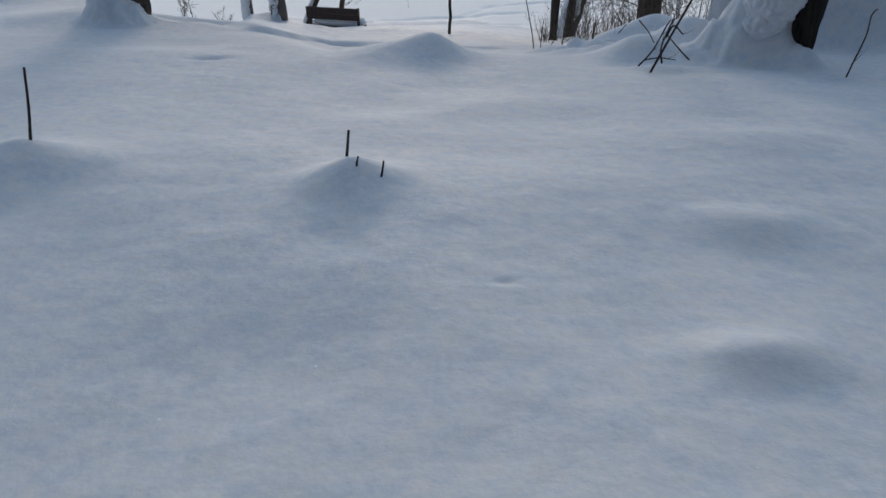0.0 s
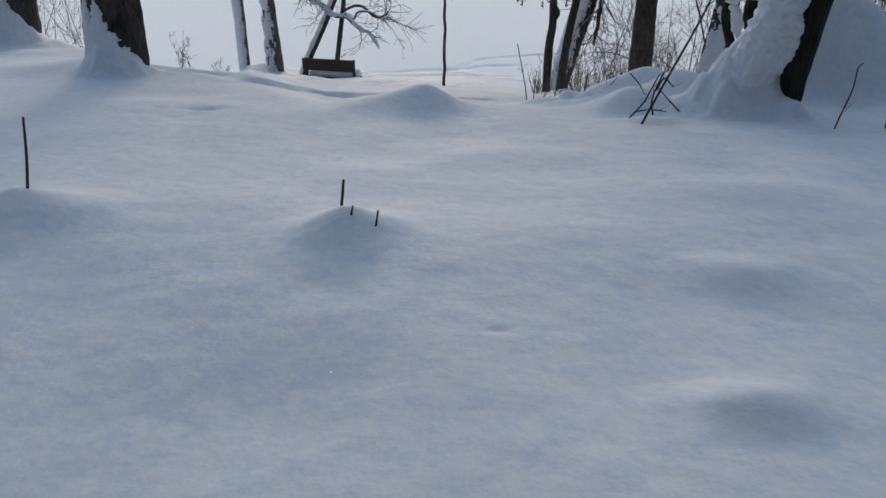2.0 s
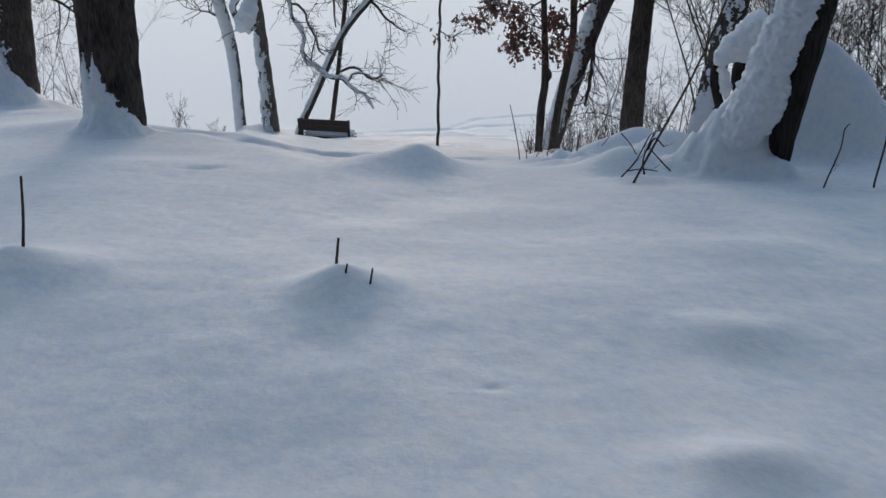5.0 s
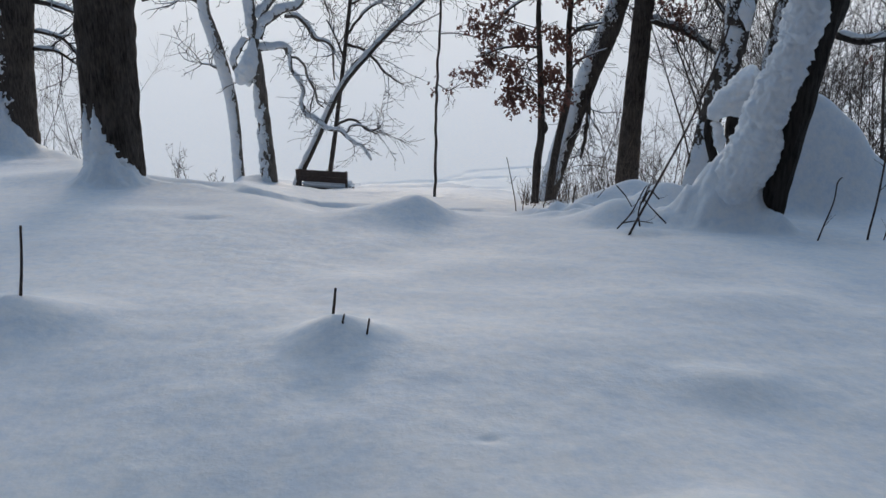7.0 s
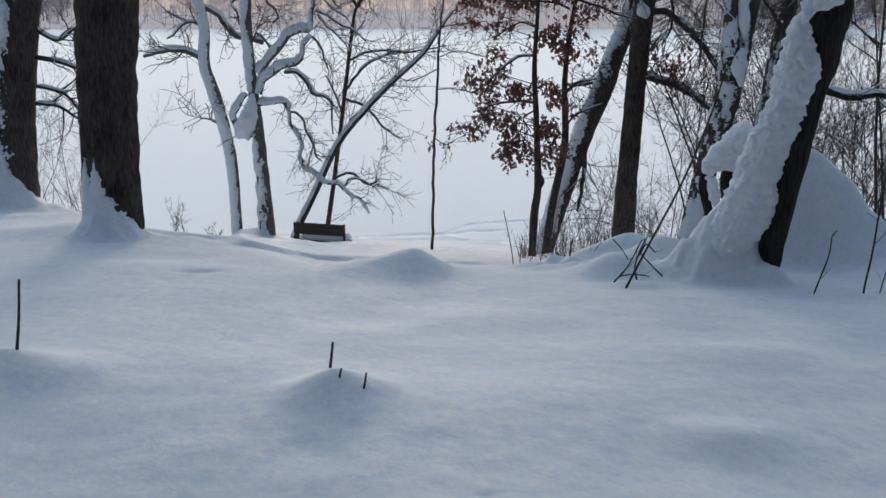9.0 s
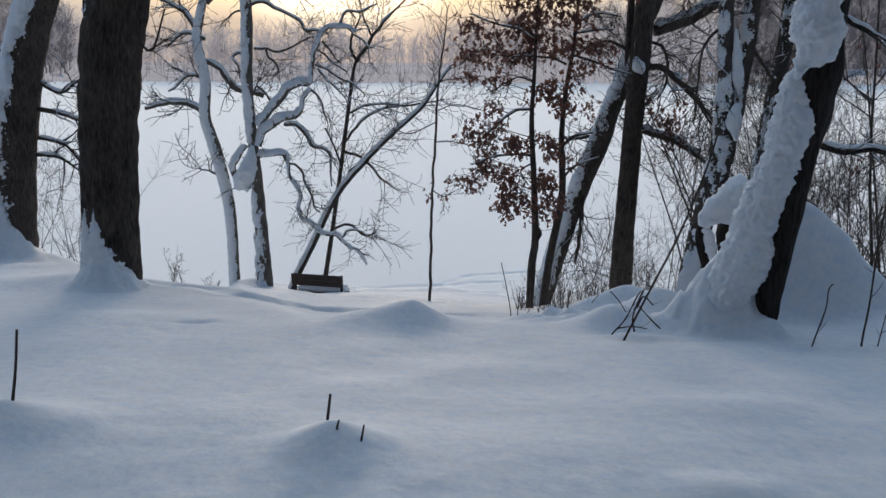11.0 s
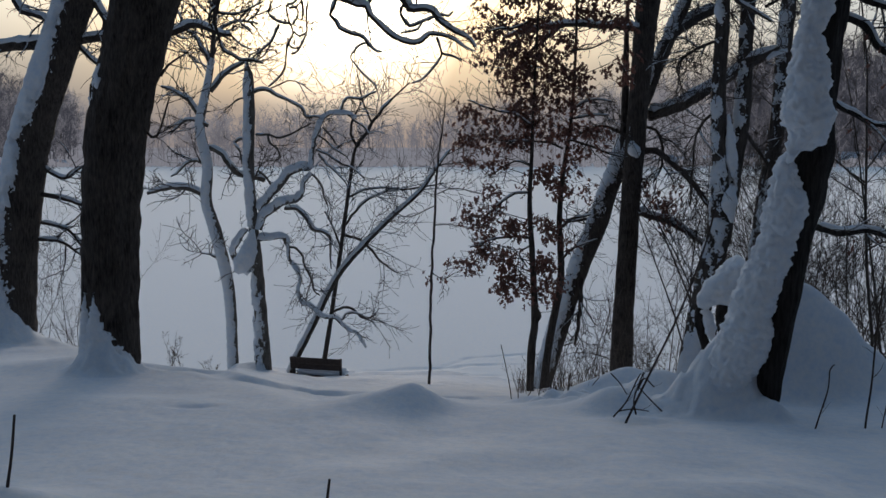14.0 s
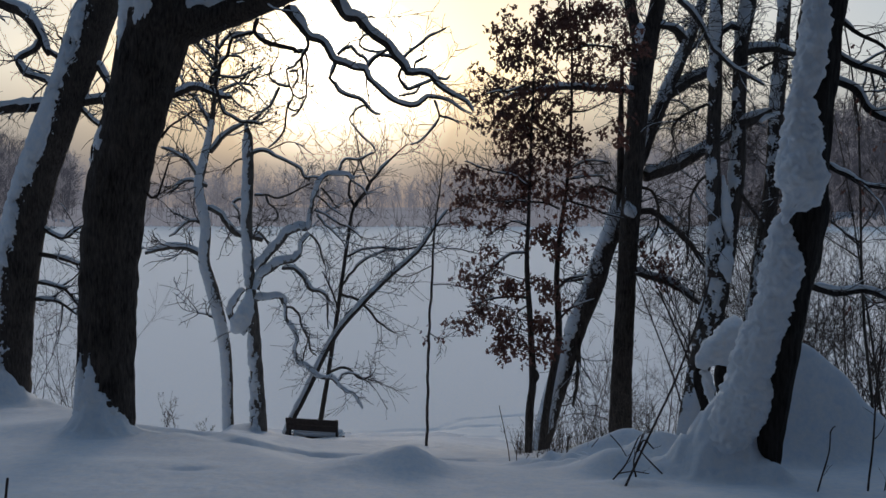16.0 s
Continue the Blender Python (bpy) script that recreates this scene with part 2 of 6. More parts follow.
class Tubes:
    """Collects tapered tubes into one mesh."""

    def __init__(self):
        self.v, self.f = [], []

    def add(self, line, radii, sides=6, rough=0.0, grain=6.0, ridge=0.0, flat=1.0, close=True, billow=0.0):
        n, base = len(line), len(self.v)
        side = None
        for i in range(n):
            a, b = line[max(0, i - 1)], line[min(n - 1, i + 1)]
            t = (b - a).normalized() if (b - a).length > 1e-6 else Vector((0, 0, 1))
            if side is None:
                side = t.cross(Vector((0, 1, 0.2)))
                if side.length < 0.1:
                    side = t.cross(Vector((1, 0, 0)))
            side = (side - t * side.dot(t)).normalized()
            up = side.cross(t)
            for k in range(sides):
                ang = 2 * math.pi * k / sides
                c, s = math.cos(ang), math.sin(ang)
                d = side * c + up * s
                r = radii[i]
                if rough:
                    q = line[i] + d * r
                    r *= 1 + rough * noise.noise(q * grain) + rough * 0.5 * noise.noise(q * grain * 3.1)
                if billow:
                    q = line[i] + d * r
                    q = Vector((q.x, q.y, q.z * 1.45))
                    r += billow * (1.0 * (0.5 - noise.voronoi(q * 8.0)[0][0]) + 0.55 * (0.45 - noise.voronoi(q * 17.0)[0][0]) + 0.30 * noise.noise(q * 26.0) + 0.12 * noise.noise(q * 55.0))
                if ridge:
                    q = Vector((c * 3.2, s * 3.2, line[i].z * 0.9))
                    r += ridge * (abs(noise.noise(q * 2.3)) - 0.25) + 0.5 * ridge * noise.noise(Vector((c * 9, s * 9, line[i].z * 3.0)))
                self.v.append(line[i] + d * r * (1.0 if flat == 1.0 else (c * c + flat * s * s)))
        for i in range(n - 1):
            for k in range(sides):
                k2 = (k + 1) % sides
                a, b = base + i * sides, base + (i + 1) * sides
                self.f.append((a + k, a + k2, b + k2, b + k))
        if close:
            self.f.append(tuple(base + k for k in reversed(range(sides))))
            self.f.append(tuple(base + (n - 1) * sides + k for k in range(sides)))

    def object(self, name, material, parent=None, label="", smooth=True):
        return mesh_object(name, [tuple(q) for q in self.v], self.f, material, parent, label, smooth)


def wander(start, way, length, r, rng, bend=0.35, lift=0.0, steps=6):
    """A crooked twig: its points and radii."""
    line, rad, p, d = [Vector(start)], [r], Vector(start), Vector(way).normalized()
    curl = Vector((rng.uniform(-1, 1), rng.uniform(-1, 1), rng.uniform(-1, 1))) * bend * 0.6
    for i in range(steps):
        if rng.random() < 0.22:
            curl = -curl * rng.uniform(0.6, 1.2)
        d = (d + curl + Vector((rng.uniform(-1, 1), rng.uniform(-1, 1), rng.uniform(-1, 1))) * bend * 0.45 + Vector((0, 0, lift * bend))).normalized()
        p = p + d * (length / steps)
        line.append(p.copy())
        rad.append(r * (1 - 0.75 * (i + 1) / steps))
    return line, rad


def twiggery(tubes, line, radii, rng, per_metre, length, r, depth=2, bend=0.3, lift=0.05, spread=1.0, start=0.15, caps=None, least=0.003):
    """Side shoots along a limb, and shoots on those."""
    n = len(line)
    total = sum((line[i + 1] - line[i]).length for i in range(n - 1))
    count = max(1, int(total * per_metre + rng.random()))
    for _ in range(count):
        i = min(n - 2, int((start + (1 - start) * rng.random()) * (n - 1)))
        f = rng.random()
        p = line[i].lerp(line[i + 1], f)
        t = (line[i + 1] - line[i]).normalized()
        d = Vector((rng.gauss(0, 1), rng.gauss(0, 0.8), rng.gauss(0.15, 0.8)))
        d = (d - t * d.dot(t)).normalized() * spread + t * rng.uniform(0.45, 1.25)
        ln = length * rng.uniform(0.45, 1.25)
        rr = max(least, min(r * rng.uniform(0.6, 1.2), radii[i] * 0.7))
        l2, r2 = wander(p, d, ln, rr, rng, bend, lift, 7 if depth > 1 else 5)
        r2 = [max(least * 0.7, q) for q in r2]
        tubes.add(l2, r2, 4 if rr > 0.008 else 3, close=False)
        if caps is not None and rr > 0.009:
            caps.append((l2, r2))
        if depth > 1:
            twiggery(tubes, l2, r2, rng, 5.5 / max(0.2, ln), ln * 0.5, rr * 0.55, depth - 1, bend * 1.1, lift, spread, 0.2, caps, least)


def snow_cap(tubes, line, radii, rng, thick=1.0, cover=0.75, lean=(0, 0, 1), sides=7, sink=None):
    """Snow that lies along the upper side of a limb, with breaks."""
    seg, rad = [], []
    up = Vector(lean).normalized()

    def flush():
        if len(seg) > 2:
            rad[0] = rad[-1] = 0.3 * min(rad)
            tb = Tubes() if sink else tubes
            tb.add(list(seg), list(rad), sides, rough=0.18, grain=9, flat=0.85)
            if sink:
                sink(tb)
        seg.clear(), rad.clear()
    for i in range(len(line)):
        a, b = line[max(0, i - 1)], line[min(len(line) - 1, i + 1)]
        t = (b - a).normalized()
        steep = abs(t.dot(up))
        keep = noise.noise(line[i] * 1.7) * 0.5 + 0.5 < cover and steep < 0.96
        if keep:
            w = radii[i] * 0.94 + 0.008 * thick
            over = (up - t * t.dot(up)).normalized()
            seg.append(line[i] + over * (radii[i] * 0.66 + 0.011 * thick))
            rad.append(w * (0.9 + 0.35 * noise.noise(line[i] * 5)) * (0.85 + 0.15 * thick))
        else:
            flush()
    flush()


def skin(tubes, line, radii, mask, thick, sides=48, lumps=1.0, cells=14.0):
    """Snow stuck to a trunk wherever the mask is above nought; elsewhere it sinks under the bark."""
    n, base = len(line), len(tubes.v)
    for i in range(n):
        a, b = line[max(0, i - 1)], line[min(n - 1, i + 1)]
        t = (b - a).normalized()
        side = t.cross(Vector((0, 1, 0))).normalized()
        up = side.cross(t)
        for k in range(sides):
            ang = 2 * math.pi * k / sides
            d = side * math.cos(ang) + up * math.sin(ang)
            q = line[i] + d * radii[i]
            m = mask(q, d)
            if m <= 0:
                r = radii[i] * 0.82
            else:
                s = min(1.0, m * 3.0)
                lump = 0.55 - noise.voronoi(q * cells)[0][0]
                r = radii[i] * 0.985 + thick * (s * (2 - s) + 0.6 * lumps * s * lump + 0.25 * lumps * s * noise.noise(q * cells * 2.7))
            tubes.v.append(line[i] + d * r)
    for i in range(n - 1):
        for k in range(sides):
            k2 = (k + 1) % sides
            a, b = base + i * sides, base + (i + 1) * sides
            tubes.f.append((a + k, a + k2, b + k2, b + k))


def plaster(tubes, line, radii, side, amount=1.0, grain=3.0, bias=0.0, sides=48):
    """Wind-blown snow that sticks to one side of a trunk in ragged patches."""
    s = Vector(side).normalized()
    edge = 0.5 - 0.6 * bias

    def mask(q, d):
        w = Vector((q.x, q.y, q.z * 0.55))
        return d.dot(s) - edge + 0.65 * noise.noise(w * grain) + 0.50 * noise.noise(w * grain * 3.3) + 0.40 * noise.noise(w * 13) + 0.30 * noise.noise(q * 31) + 0.22 * noise.noise(q * 63)
    big = max(radii)
    fine, rad = smooth_line(line, radii, max(0.02, big * 0.08))
    skin(tubes, fine, rad, mask, (0.015 + 0.14 * big) * amount, max(sides, int(big * 280)), 0.7, 3.0 / (0.08 + big))


def soft_noise(x, y, seed=0):
    """Smooth value noise on arrays."""
    xi, yi = np.floor(x), np.floor(y)
    fx, fy = x - xi, y - yi
    fx, fy = fx * fx * (3 - 2 * fx), fy * fy * (3 - 2 * fy)

    def h(a, b):
        s = np.sin(a * 127.1 + b * 311.7 + seed * 74.7) * 43758.5453
        return s - np.floor(s)
    return (h(xi, yi) * (1 - fx) + h(xi + 1, yi) * fx) * (1 - fy) + (h(xi, yi + 1) * (1 - fx) + h(xi + 1, yi + 1) * fx) * fy - 0.5


# ---- the ground: a snowy bank that falls to a frozen lake ----
BUMPS = []     # x, y, height, width along x, width along y, sharpness
CONES = []     # x, y, height, reach to the left, right, front and back
GROOVES = []   # points, depth, half width


def bump(x, y, h, rx, ry, sharp=2.0, turn=0.0):
    BUMPS.append((x, y, h, rx, ry, sharp, radians(turn)))


def cone(x, y, h, left, right, front, back):
    CONES.append((x, y, h, left, right, front, back))


def groove(points, depth, width):
    GROOVES.append((points, depth, width))


def bank(x, y):
    """Height of the bank over the lake, without drifts."""
    u = x / np.maximum(y, 1.0)
    crest = np.interp(u, (-0.60, -0.45, -0.36, -0.30, -0.24, -0.15, 0.3), (19, 18, 13.5, 13, 12, 9, 9))
    fall = np.interp(u, (-0.60, -0.45, -0.36, -0.30, -0.24, -0.15, 0.0, 0.1, 0.2, 0.3), (0.3, 0.3, 0.3, 0.2, 0.115, 0.107, 0.107, 0.125, 0.105, 0.1))
    s = y - crest
    s = np.where(s > 1, s, np.where(s < -1, 0, (s + 1) ** 2 / 4))
    z = EYE - (1.5 + 0.13 * y + fall * s)
    w = 0.25
    h = np.clip((z + w) / (2 * w), 0, 1)
    z = np.where(z > w, z, np.where(z < -w, 0, w * h * h))
    side = np.clip((u - 0.06) / 0.34, 0, 1) ** 1.3 * 42 + np.clip((-0.34 - u) / 0.20, 0, 1) * 28
    side = side * (1 + 0.35 * soft_noise(x * 0.012, y * 0.004, 30))
    far = np.clip((y - 325) / 150, 0, 1)
    return np.where(y > 60, (7 + side) * far * far * (3 - 2 * far), z)


def height(x, y):
    x, y = np.asarray(x, float), np.asarray(y, float)
    z = bank(x, y)
    land = np.clip((z - 0.05) / 0.5, 0, 1) * (y < 60)
    z = z + land * (0.10 * soft_noise(x * 0.55, y * 0.55, 1) + 0.05 * soft_noise(x * 1.5, y * 1.3, 2))
    shore = np.clip((y - 13) / 4, 0, 1) * np.clip((25.5 - y) / 3, 0, 1)
    z = z + shore * (0.07 * soft_noise(x * 1.1, y * 0.8, 7) + 0.05 * soft_noise(x * 2.6, y * 2.0, 8) + 0.03 * soft_noise(x * 6, y * 5, 6))
    near = np.clip((14 - y) / 8, 0, 1)
    z = z + 0.022 * near * soft_noise(x * 2.3, y * 2.1, 3) + 0.009 * near * soft_noise(x * 6.1, y * 5.7, 4) + 0.003 * near * soft_noise(x * 9 + y * 6, y * 9 - x * 6, 11) + 0.001 * near * soft_noise(x * 31, y * 30, 5)
    foot = np.clip((4.64 + 0.10 * (x + 1.6) + 0.25 * soft_noise(x * 1.3, y * 0.3, 14) - y) / 1.9, 0, 1)     # the rise up to the drifts
    z = z - np.interp(x, (-4.0, -2.4, -0.9, 0.5, 2.0), (0.23, 0.23, 0.19, 0.10, 0.12)) * foot * foot * (3 - 2 * foot)
    for bx, by, h, rx, ry, sharp, a in BUMPS:
        dx, dy = x - bx, y - by
        c, s = math.cos(a), math.sin(a)
        d = ((c * dx + s * dy) / rx) ** 2 + ((c * dy - s * dx) / ry) ** 2
        z = z + h * np.exp(-d ** (sharp / 2))
    for bx, by, h, left, right, front, back in CONES:
        dx, dy = x - bx, y - by
        d = np.sqrt((dx / np.where(dx < 0, left, right)) ** 2 + (dy / np.where(dy < 0, front, back)) ** 2)
        d = d + 0.10 * soft_noise(x * 4, y * 4, 21)
        s = np.clip(1.08 - d, 0, 1.08)
        z = z + h * s * s * (1.9 - 0.85 * s) + 0.125 * np.minimum(s * 2, 1) * (soft_noise(x * 9, y * 9, 22) + 0.6 * soft_noise(x * 19, y * 19, 23))
    for points, depth, width in GROOVES:
        best = np.full(x.shape, 1e9)
        for (ax, ay), (bx, by) in zip(points, points[1:]):
            t = np.clip(((x - ax) * (bx - ax) + (y - ay) * (by - ay)) / ((bx - ax) ** 2 + (by - ay) ** 2), 0, 1)
            best = np.minimum(best, np.hypot(x - ax - t * (bx - ax), y - ay - t * (by - ay)))
        best = best + 0.22 * soft_noise(x * 2.9, y * 2.9, 9) + 0.25 * soft_noise(x * 0.9, y * 0.9, 10)
        q = best / width
        steps = 0.75 + 1.1 * soft_noise(x * 3.1, y * 2.2, 12)
        z = z - depth * steps * np.exp(-np.abs(q) ** 2.4) + 0.12 * depth * np.exp(-((q - 1.6) / 0.5) ** 2)
    return z


def ground_at(x, y):
    return float(height(np.array([x]), np.array([y]))[0])


bump(-0.62, 4.70, 0.140, 0.23, 0.23, 1.7)                 # drift round the cut stems
bump(-0.62, 4.95, 0.015, 0.55, 0.4)
bump(-2.62, 5.04, 0.185, 0.46, 0.36, 1.6)                      # drift round the tall stem
bump(1.42, 4.10, 0.055, 0.28, 0.20)
bump(-0.9, 1.45, -0.05, 1.9, 1.3)
bump(1.08, 2.88, 0.070, 0.26, 0.17, 2.0)
bump(-0.60, 4.04, -0.045, 0.30, 0.30)
bump(-2.35, 4.25, -0.06, 0.9, 0.45)                  # low hummock
bump(1.75, 5.6, 0.05, 0.7, 0.35)
bump(0.17, 3.47, -0.012, 0.05, 0.03)
bump(-0.33, 9.10, 0.15, 0.28, 0.45, 1.8)                 # drift before the bench
bump(-0.68, 9.15, 0.13, 0.62, 0.55, 2.0)
bump(1.80, 8.98, 0.25, 0.36, 0.30, 2.2)
bump(1.60, 9.30, 0.12, 0.35, 0.30)                       # drifts by the leaning stick
bump(2.40, 9.9, 0.40, 0.45, 0.40)
bump(1.72, 11.2, 0.17, 0.40, 0.40)
bump(1.35, 10.7, 0.14, 0.22, 0.2)
bump(1.62, 10.2, 0.12, 0.2, 0.2)
bump(2.36, 11.2, 0.40, 0.46, 0.40)
bump(1.05, 11.0, 0.10, 0.25, 0.2)
for lx, ly in ((1.45, 10.3), (1.68, 10.6), (1.27, 10.5), (1.62, 9.9), (1.95, 10.7), (1.1, 10.2), (2.1, 10.3), (1.4, 9.6)):
    bump(lx, ly, 0.10 + 0.04 * math.sin(lx * 31), 0.13, 0.13)
bump(1.75, 8.30, 0.06, 0.30, 0.16)
bump(1.20, 9.8, 0.10, 0.30, 0.22)
cone(2.94, 8.74, 0.92, 0.93, 0.40, 0.56, 0.8)                  # cone against the leaning trunk
bump(2.48, 8.70, 0.07, 0.50, 0.45, 2.0)
bump(3.12, 8.26, 0.17, 0.14, 0.12, 2.2)
bump(3.90, 9.9, 1.30, 0.79, 0.36, 2.4)                  # deep drift over brushwood
bump(5.1, 10.2, 0.30, 0.6, 0.6)
bump(4.52, 9.9, 0.10, 0.16, 0.2)
bump(4.86, 9.8, 0.12, 0.18, 0.2)
bump(3.95, 9.8, 0.07, 0.25, 0.25)
cone(-4.58, 11.74, 0.50, 0.52, 0.54, 0.50, 0.7)                # against the oak
bump(-4.9, 12.4, 0.16, 1.3, 0.9)
cone(-8.50, 16.75, 1.15, 0.9, 0.75, 0.7, 1.0)                   # against the far tree
bump(-8.3, 17.2, 0.04, 1.6, 1.0)
bump(-4.78, 22.3, 0.25, 0.5, 0.5, 1.6)
bump(-2.57, 8.9, -0.03, 0.20, 0.08)
groove([(-5.2, 12.9), (-4.0, 12.35), (-3.45, 12.45), (-2.91, 11.9), (-2.42, 11.75), (-2.0, 12.3), (-1.4, 12.2), (0.3, 12.0), (1.2, 12.4)], 0.085, 0.24)
groove([(-3.2, 24.4), (-2.4, 25.7), (-0.4, 25.9), (0.8, 26.4), (3.4, 26.6)], 0.03, 0.14)
groove([(-0.3, 25.9), (0.8, 27.4), (2.4, 27.8), (4.5, 27.4)], 0.03, 0.12)
groove([(-2.6, 24.9), (-0.6, 25.0), (1.6, 25.2)], 0.025, 0.13)


def build_ground():
    ys = np.concatenate([-np.geomspace(900, 6, 14), np.arange(-5, 1.5, 0.35), np.arange(1.5, 6, 0.02), np.arange(6, 13, 0.03),
                         np.arange(13, 31, 0.09), np.geomspace(31, 320, 50), np.geomspace(330, 4500, 36)])
    us = np.arange(-0.56, 0.5601, 0.0032)
    out = np.geomspace(0.1, 4000, 18)
    reach = np.abs(ys)[:, None] + 1.2
    X = np.concatenate([-0.56 * reach - out[::-1][None, :], us[None, :] * reach, 0.56 * reach + out[None, :]], 1)
    Y = np.repeat(ys[:, None], X.shape[1], 1)
    Z = height(X, np.maximum(Y, 0.2))
    Z = np.where(Y < 0.2, Z + (0.2 - Y) * 0.02, Z)
    nr, nc = X.shape
    verts = np.stack([X, Y, Z], -1).reshape(-1, 3)
    i = (np.arange(nr - 1)[:, None] * nc + np.arange(nc - 1)[None, :]).ravel()
    quads = np.stack([i, i + 1, i + nc + 1, i + nc], 1)
    me = bpy.data.meshes.new("ground")
    me.vertices.add(len(verts))
    me.vertices.foreach_set("co", verts.ravel())
    me.loops.add(quads.size)
    me.loops.foreach_set("vertex_index", quads.ravel())
    me.polygons.add(len(quads))
    me.polygons.foreach_set("loop_start", np.arange(0, quads.size, 4))
    me.polygons.foreach_set("loop_total", np.full(len(quads), 4))
    me.polygons.foreach_set("use_smooth", np.ones(len(quads), bool))
    me.update(calc_edges=True)
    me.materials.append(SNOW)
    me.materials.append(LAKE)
    # Far ground swaps snow for the emissive materials that imitate mist.
    me.materials.append(FAR_GLOW)
    me.materials.append(HILL_GLOW)
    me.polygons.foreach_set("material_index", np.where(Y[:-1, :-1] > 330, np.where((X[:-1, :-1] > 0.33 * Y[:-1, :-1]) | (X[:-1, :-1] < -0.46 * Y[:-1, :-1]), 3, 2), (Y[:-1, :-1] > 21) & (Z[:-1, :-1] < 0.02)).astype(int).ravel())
    return tagged(new("ground", me), "snow-covered bank with soft drifts falling to a frozen lake", "ground", kind="structure")


build_ground()


# ---- the far shore ----
def far_woods(row, y0, n, material):
    rng = random.Random(5 + row)
    tubes = Tubes()
    for _ in range(n):
        x = rng.uniform(-290, 290) * y0 / 316
        y = y0 + rng.uniform(-10, 12)
        h = rng.uniform(9, 21) * (0.85 + 0.5 * noise.noise(Vector((x * 0.02, row * 7.3, 0))))
        p = Vector((x, y, ground_at(x, y) - 0.5))
        line, rad = wander(p, (rng.gauss(0, 0.05), 0, 1), h, rng.uniform(0.10, 0.26), rng, 0.06, 0.3, 5)
        tubes.add(line, rad, 3, close=False)
        twiggery(tubes, line, rad, rng, 1.1, h * 0.30, 0.08, 2, 0.22, 0.2, 0.8, 0.2, None, 0.05)
    return tagged(tubes.object("far_woods", material), "bare woods along the far lake shore, mist painted in as glow", "woods", kind="stuff")


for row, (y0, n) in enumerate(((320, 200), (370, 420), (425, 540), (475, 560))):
    far_woods(row, y0, n, HAZE_GLOWS[min(row, 2)])


def hillside(lo, hi, n, seed):
    rng = random.Random(seed)
    tubes = Tubes()
    for _ in range(n):
        y = rng.uniform(336, 470)
        x = rng.uniform(lo, hi) * y
        h = rng.uniform(9, 19)
        line, rad = wander((x, y, ground_at(x, y) - 0.5), (rng.gauss(0, 0.05), 0, 1), h, rng.uniform(0.14, 0.3), rng, 0.06, 0.3, 4)
        tubes.add(line, rad, 3, close=False)
        twiggery(tubes, line, rad, rng, 1.1, h * 0.3, 0.09, 2, 0.22, 0.2, 0.8, 0.15, None, 0.07)
    return tagged(tubes.object("hillside_woods", HILL_GLOW), "dark bare woods climbing the hillside, mist painted in as glow", "woods", kind="stuff")


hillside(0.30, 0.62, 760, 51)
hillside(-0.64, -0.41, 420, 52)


def far_scrub():
    rng = random.Random(6)
    v, f = [], []
    for _ in range(1800):
        x, y = rng.uniform(-300, 300), rng.uniform(312, 345)
        z, h, w = ground_at(x, y), rng.uniform(0.8, 3.4), rng.uniform(1.2, 3.2)
        for k in range(5):
            a = rng.uniform(0, math.pi)
            b = len(v)
            dx, dy = math.cos(a) * w * rng.uniform(0.3, 0.7), math.sin(a) * w * 0.4
            v += [(x - dx * 0.3, y, z - 0.2), (x + dx * 0.3, y, z - 0.2), (x + dx, y + dy, z + h * rng.uniform(0.5, 1)), (x - dx * 0.4, y - dy, z + h * rng.uniform(0.6, 1))]
            f.append((b, b + 1, b + 2, b + 3))
    return tagged(mesh_object("far_scrub", v, f, FAR_GLOW), "shrubs along the far lake shore, mist painted in as glow", "shrubs", kind="stuff")


far_scrub()


# ---- an unseen wall added behind the camera to shade the near snow ----
def shade_wall():
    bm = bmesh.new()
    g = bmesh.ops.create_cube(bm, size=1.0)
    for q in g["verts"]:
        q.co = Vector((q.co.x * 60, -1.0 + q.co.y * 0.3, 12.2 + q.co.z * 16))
    me = bpy.data.meshes.new("wall_unseen")
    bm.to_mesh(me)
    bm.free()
    me.materials.append(WALL_DARK)
    tagged(new("wall_unseen", me), "plain dark wall added unseen behind the camera to shade the snow", "wall", kind="structure")


shade_wall()


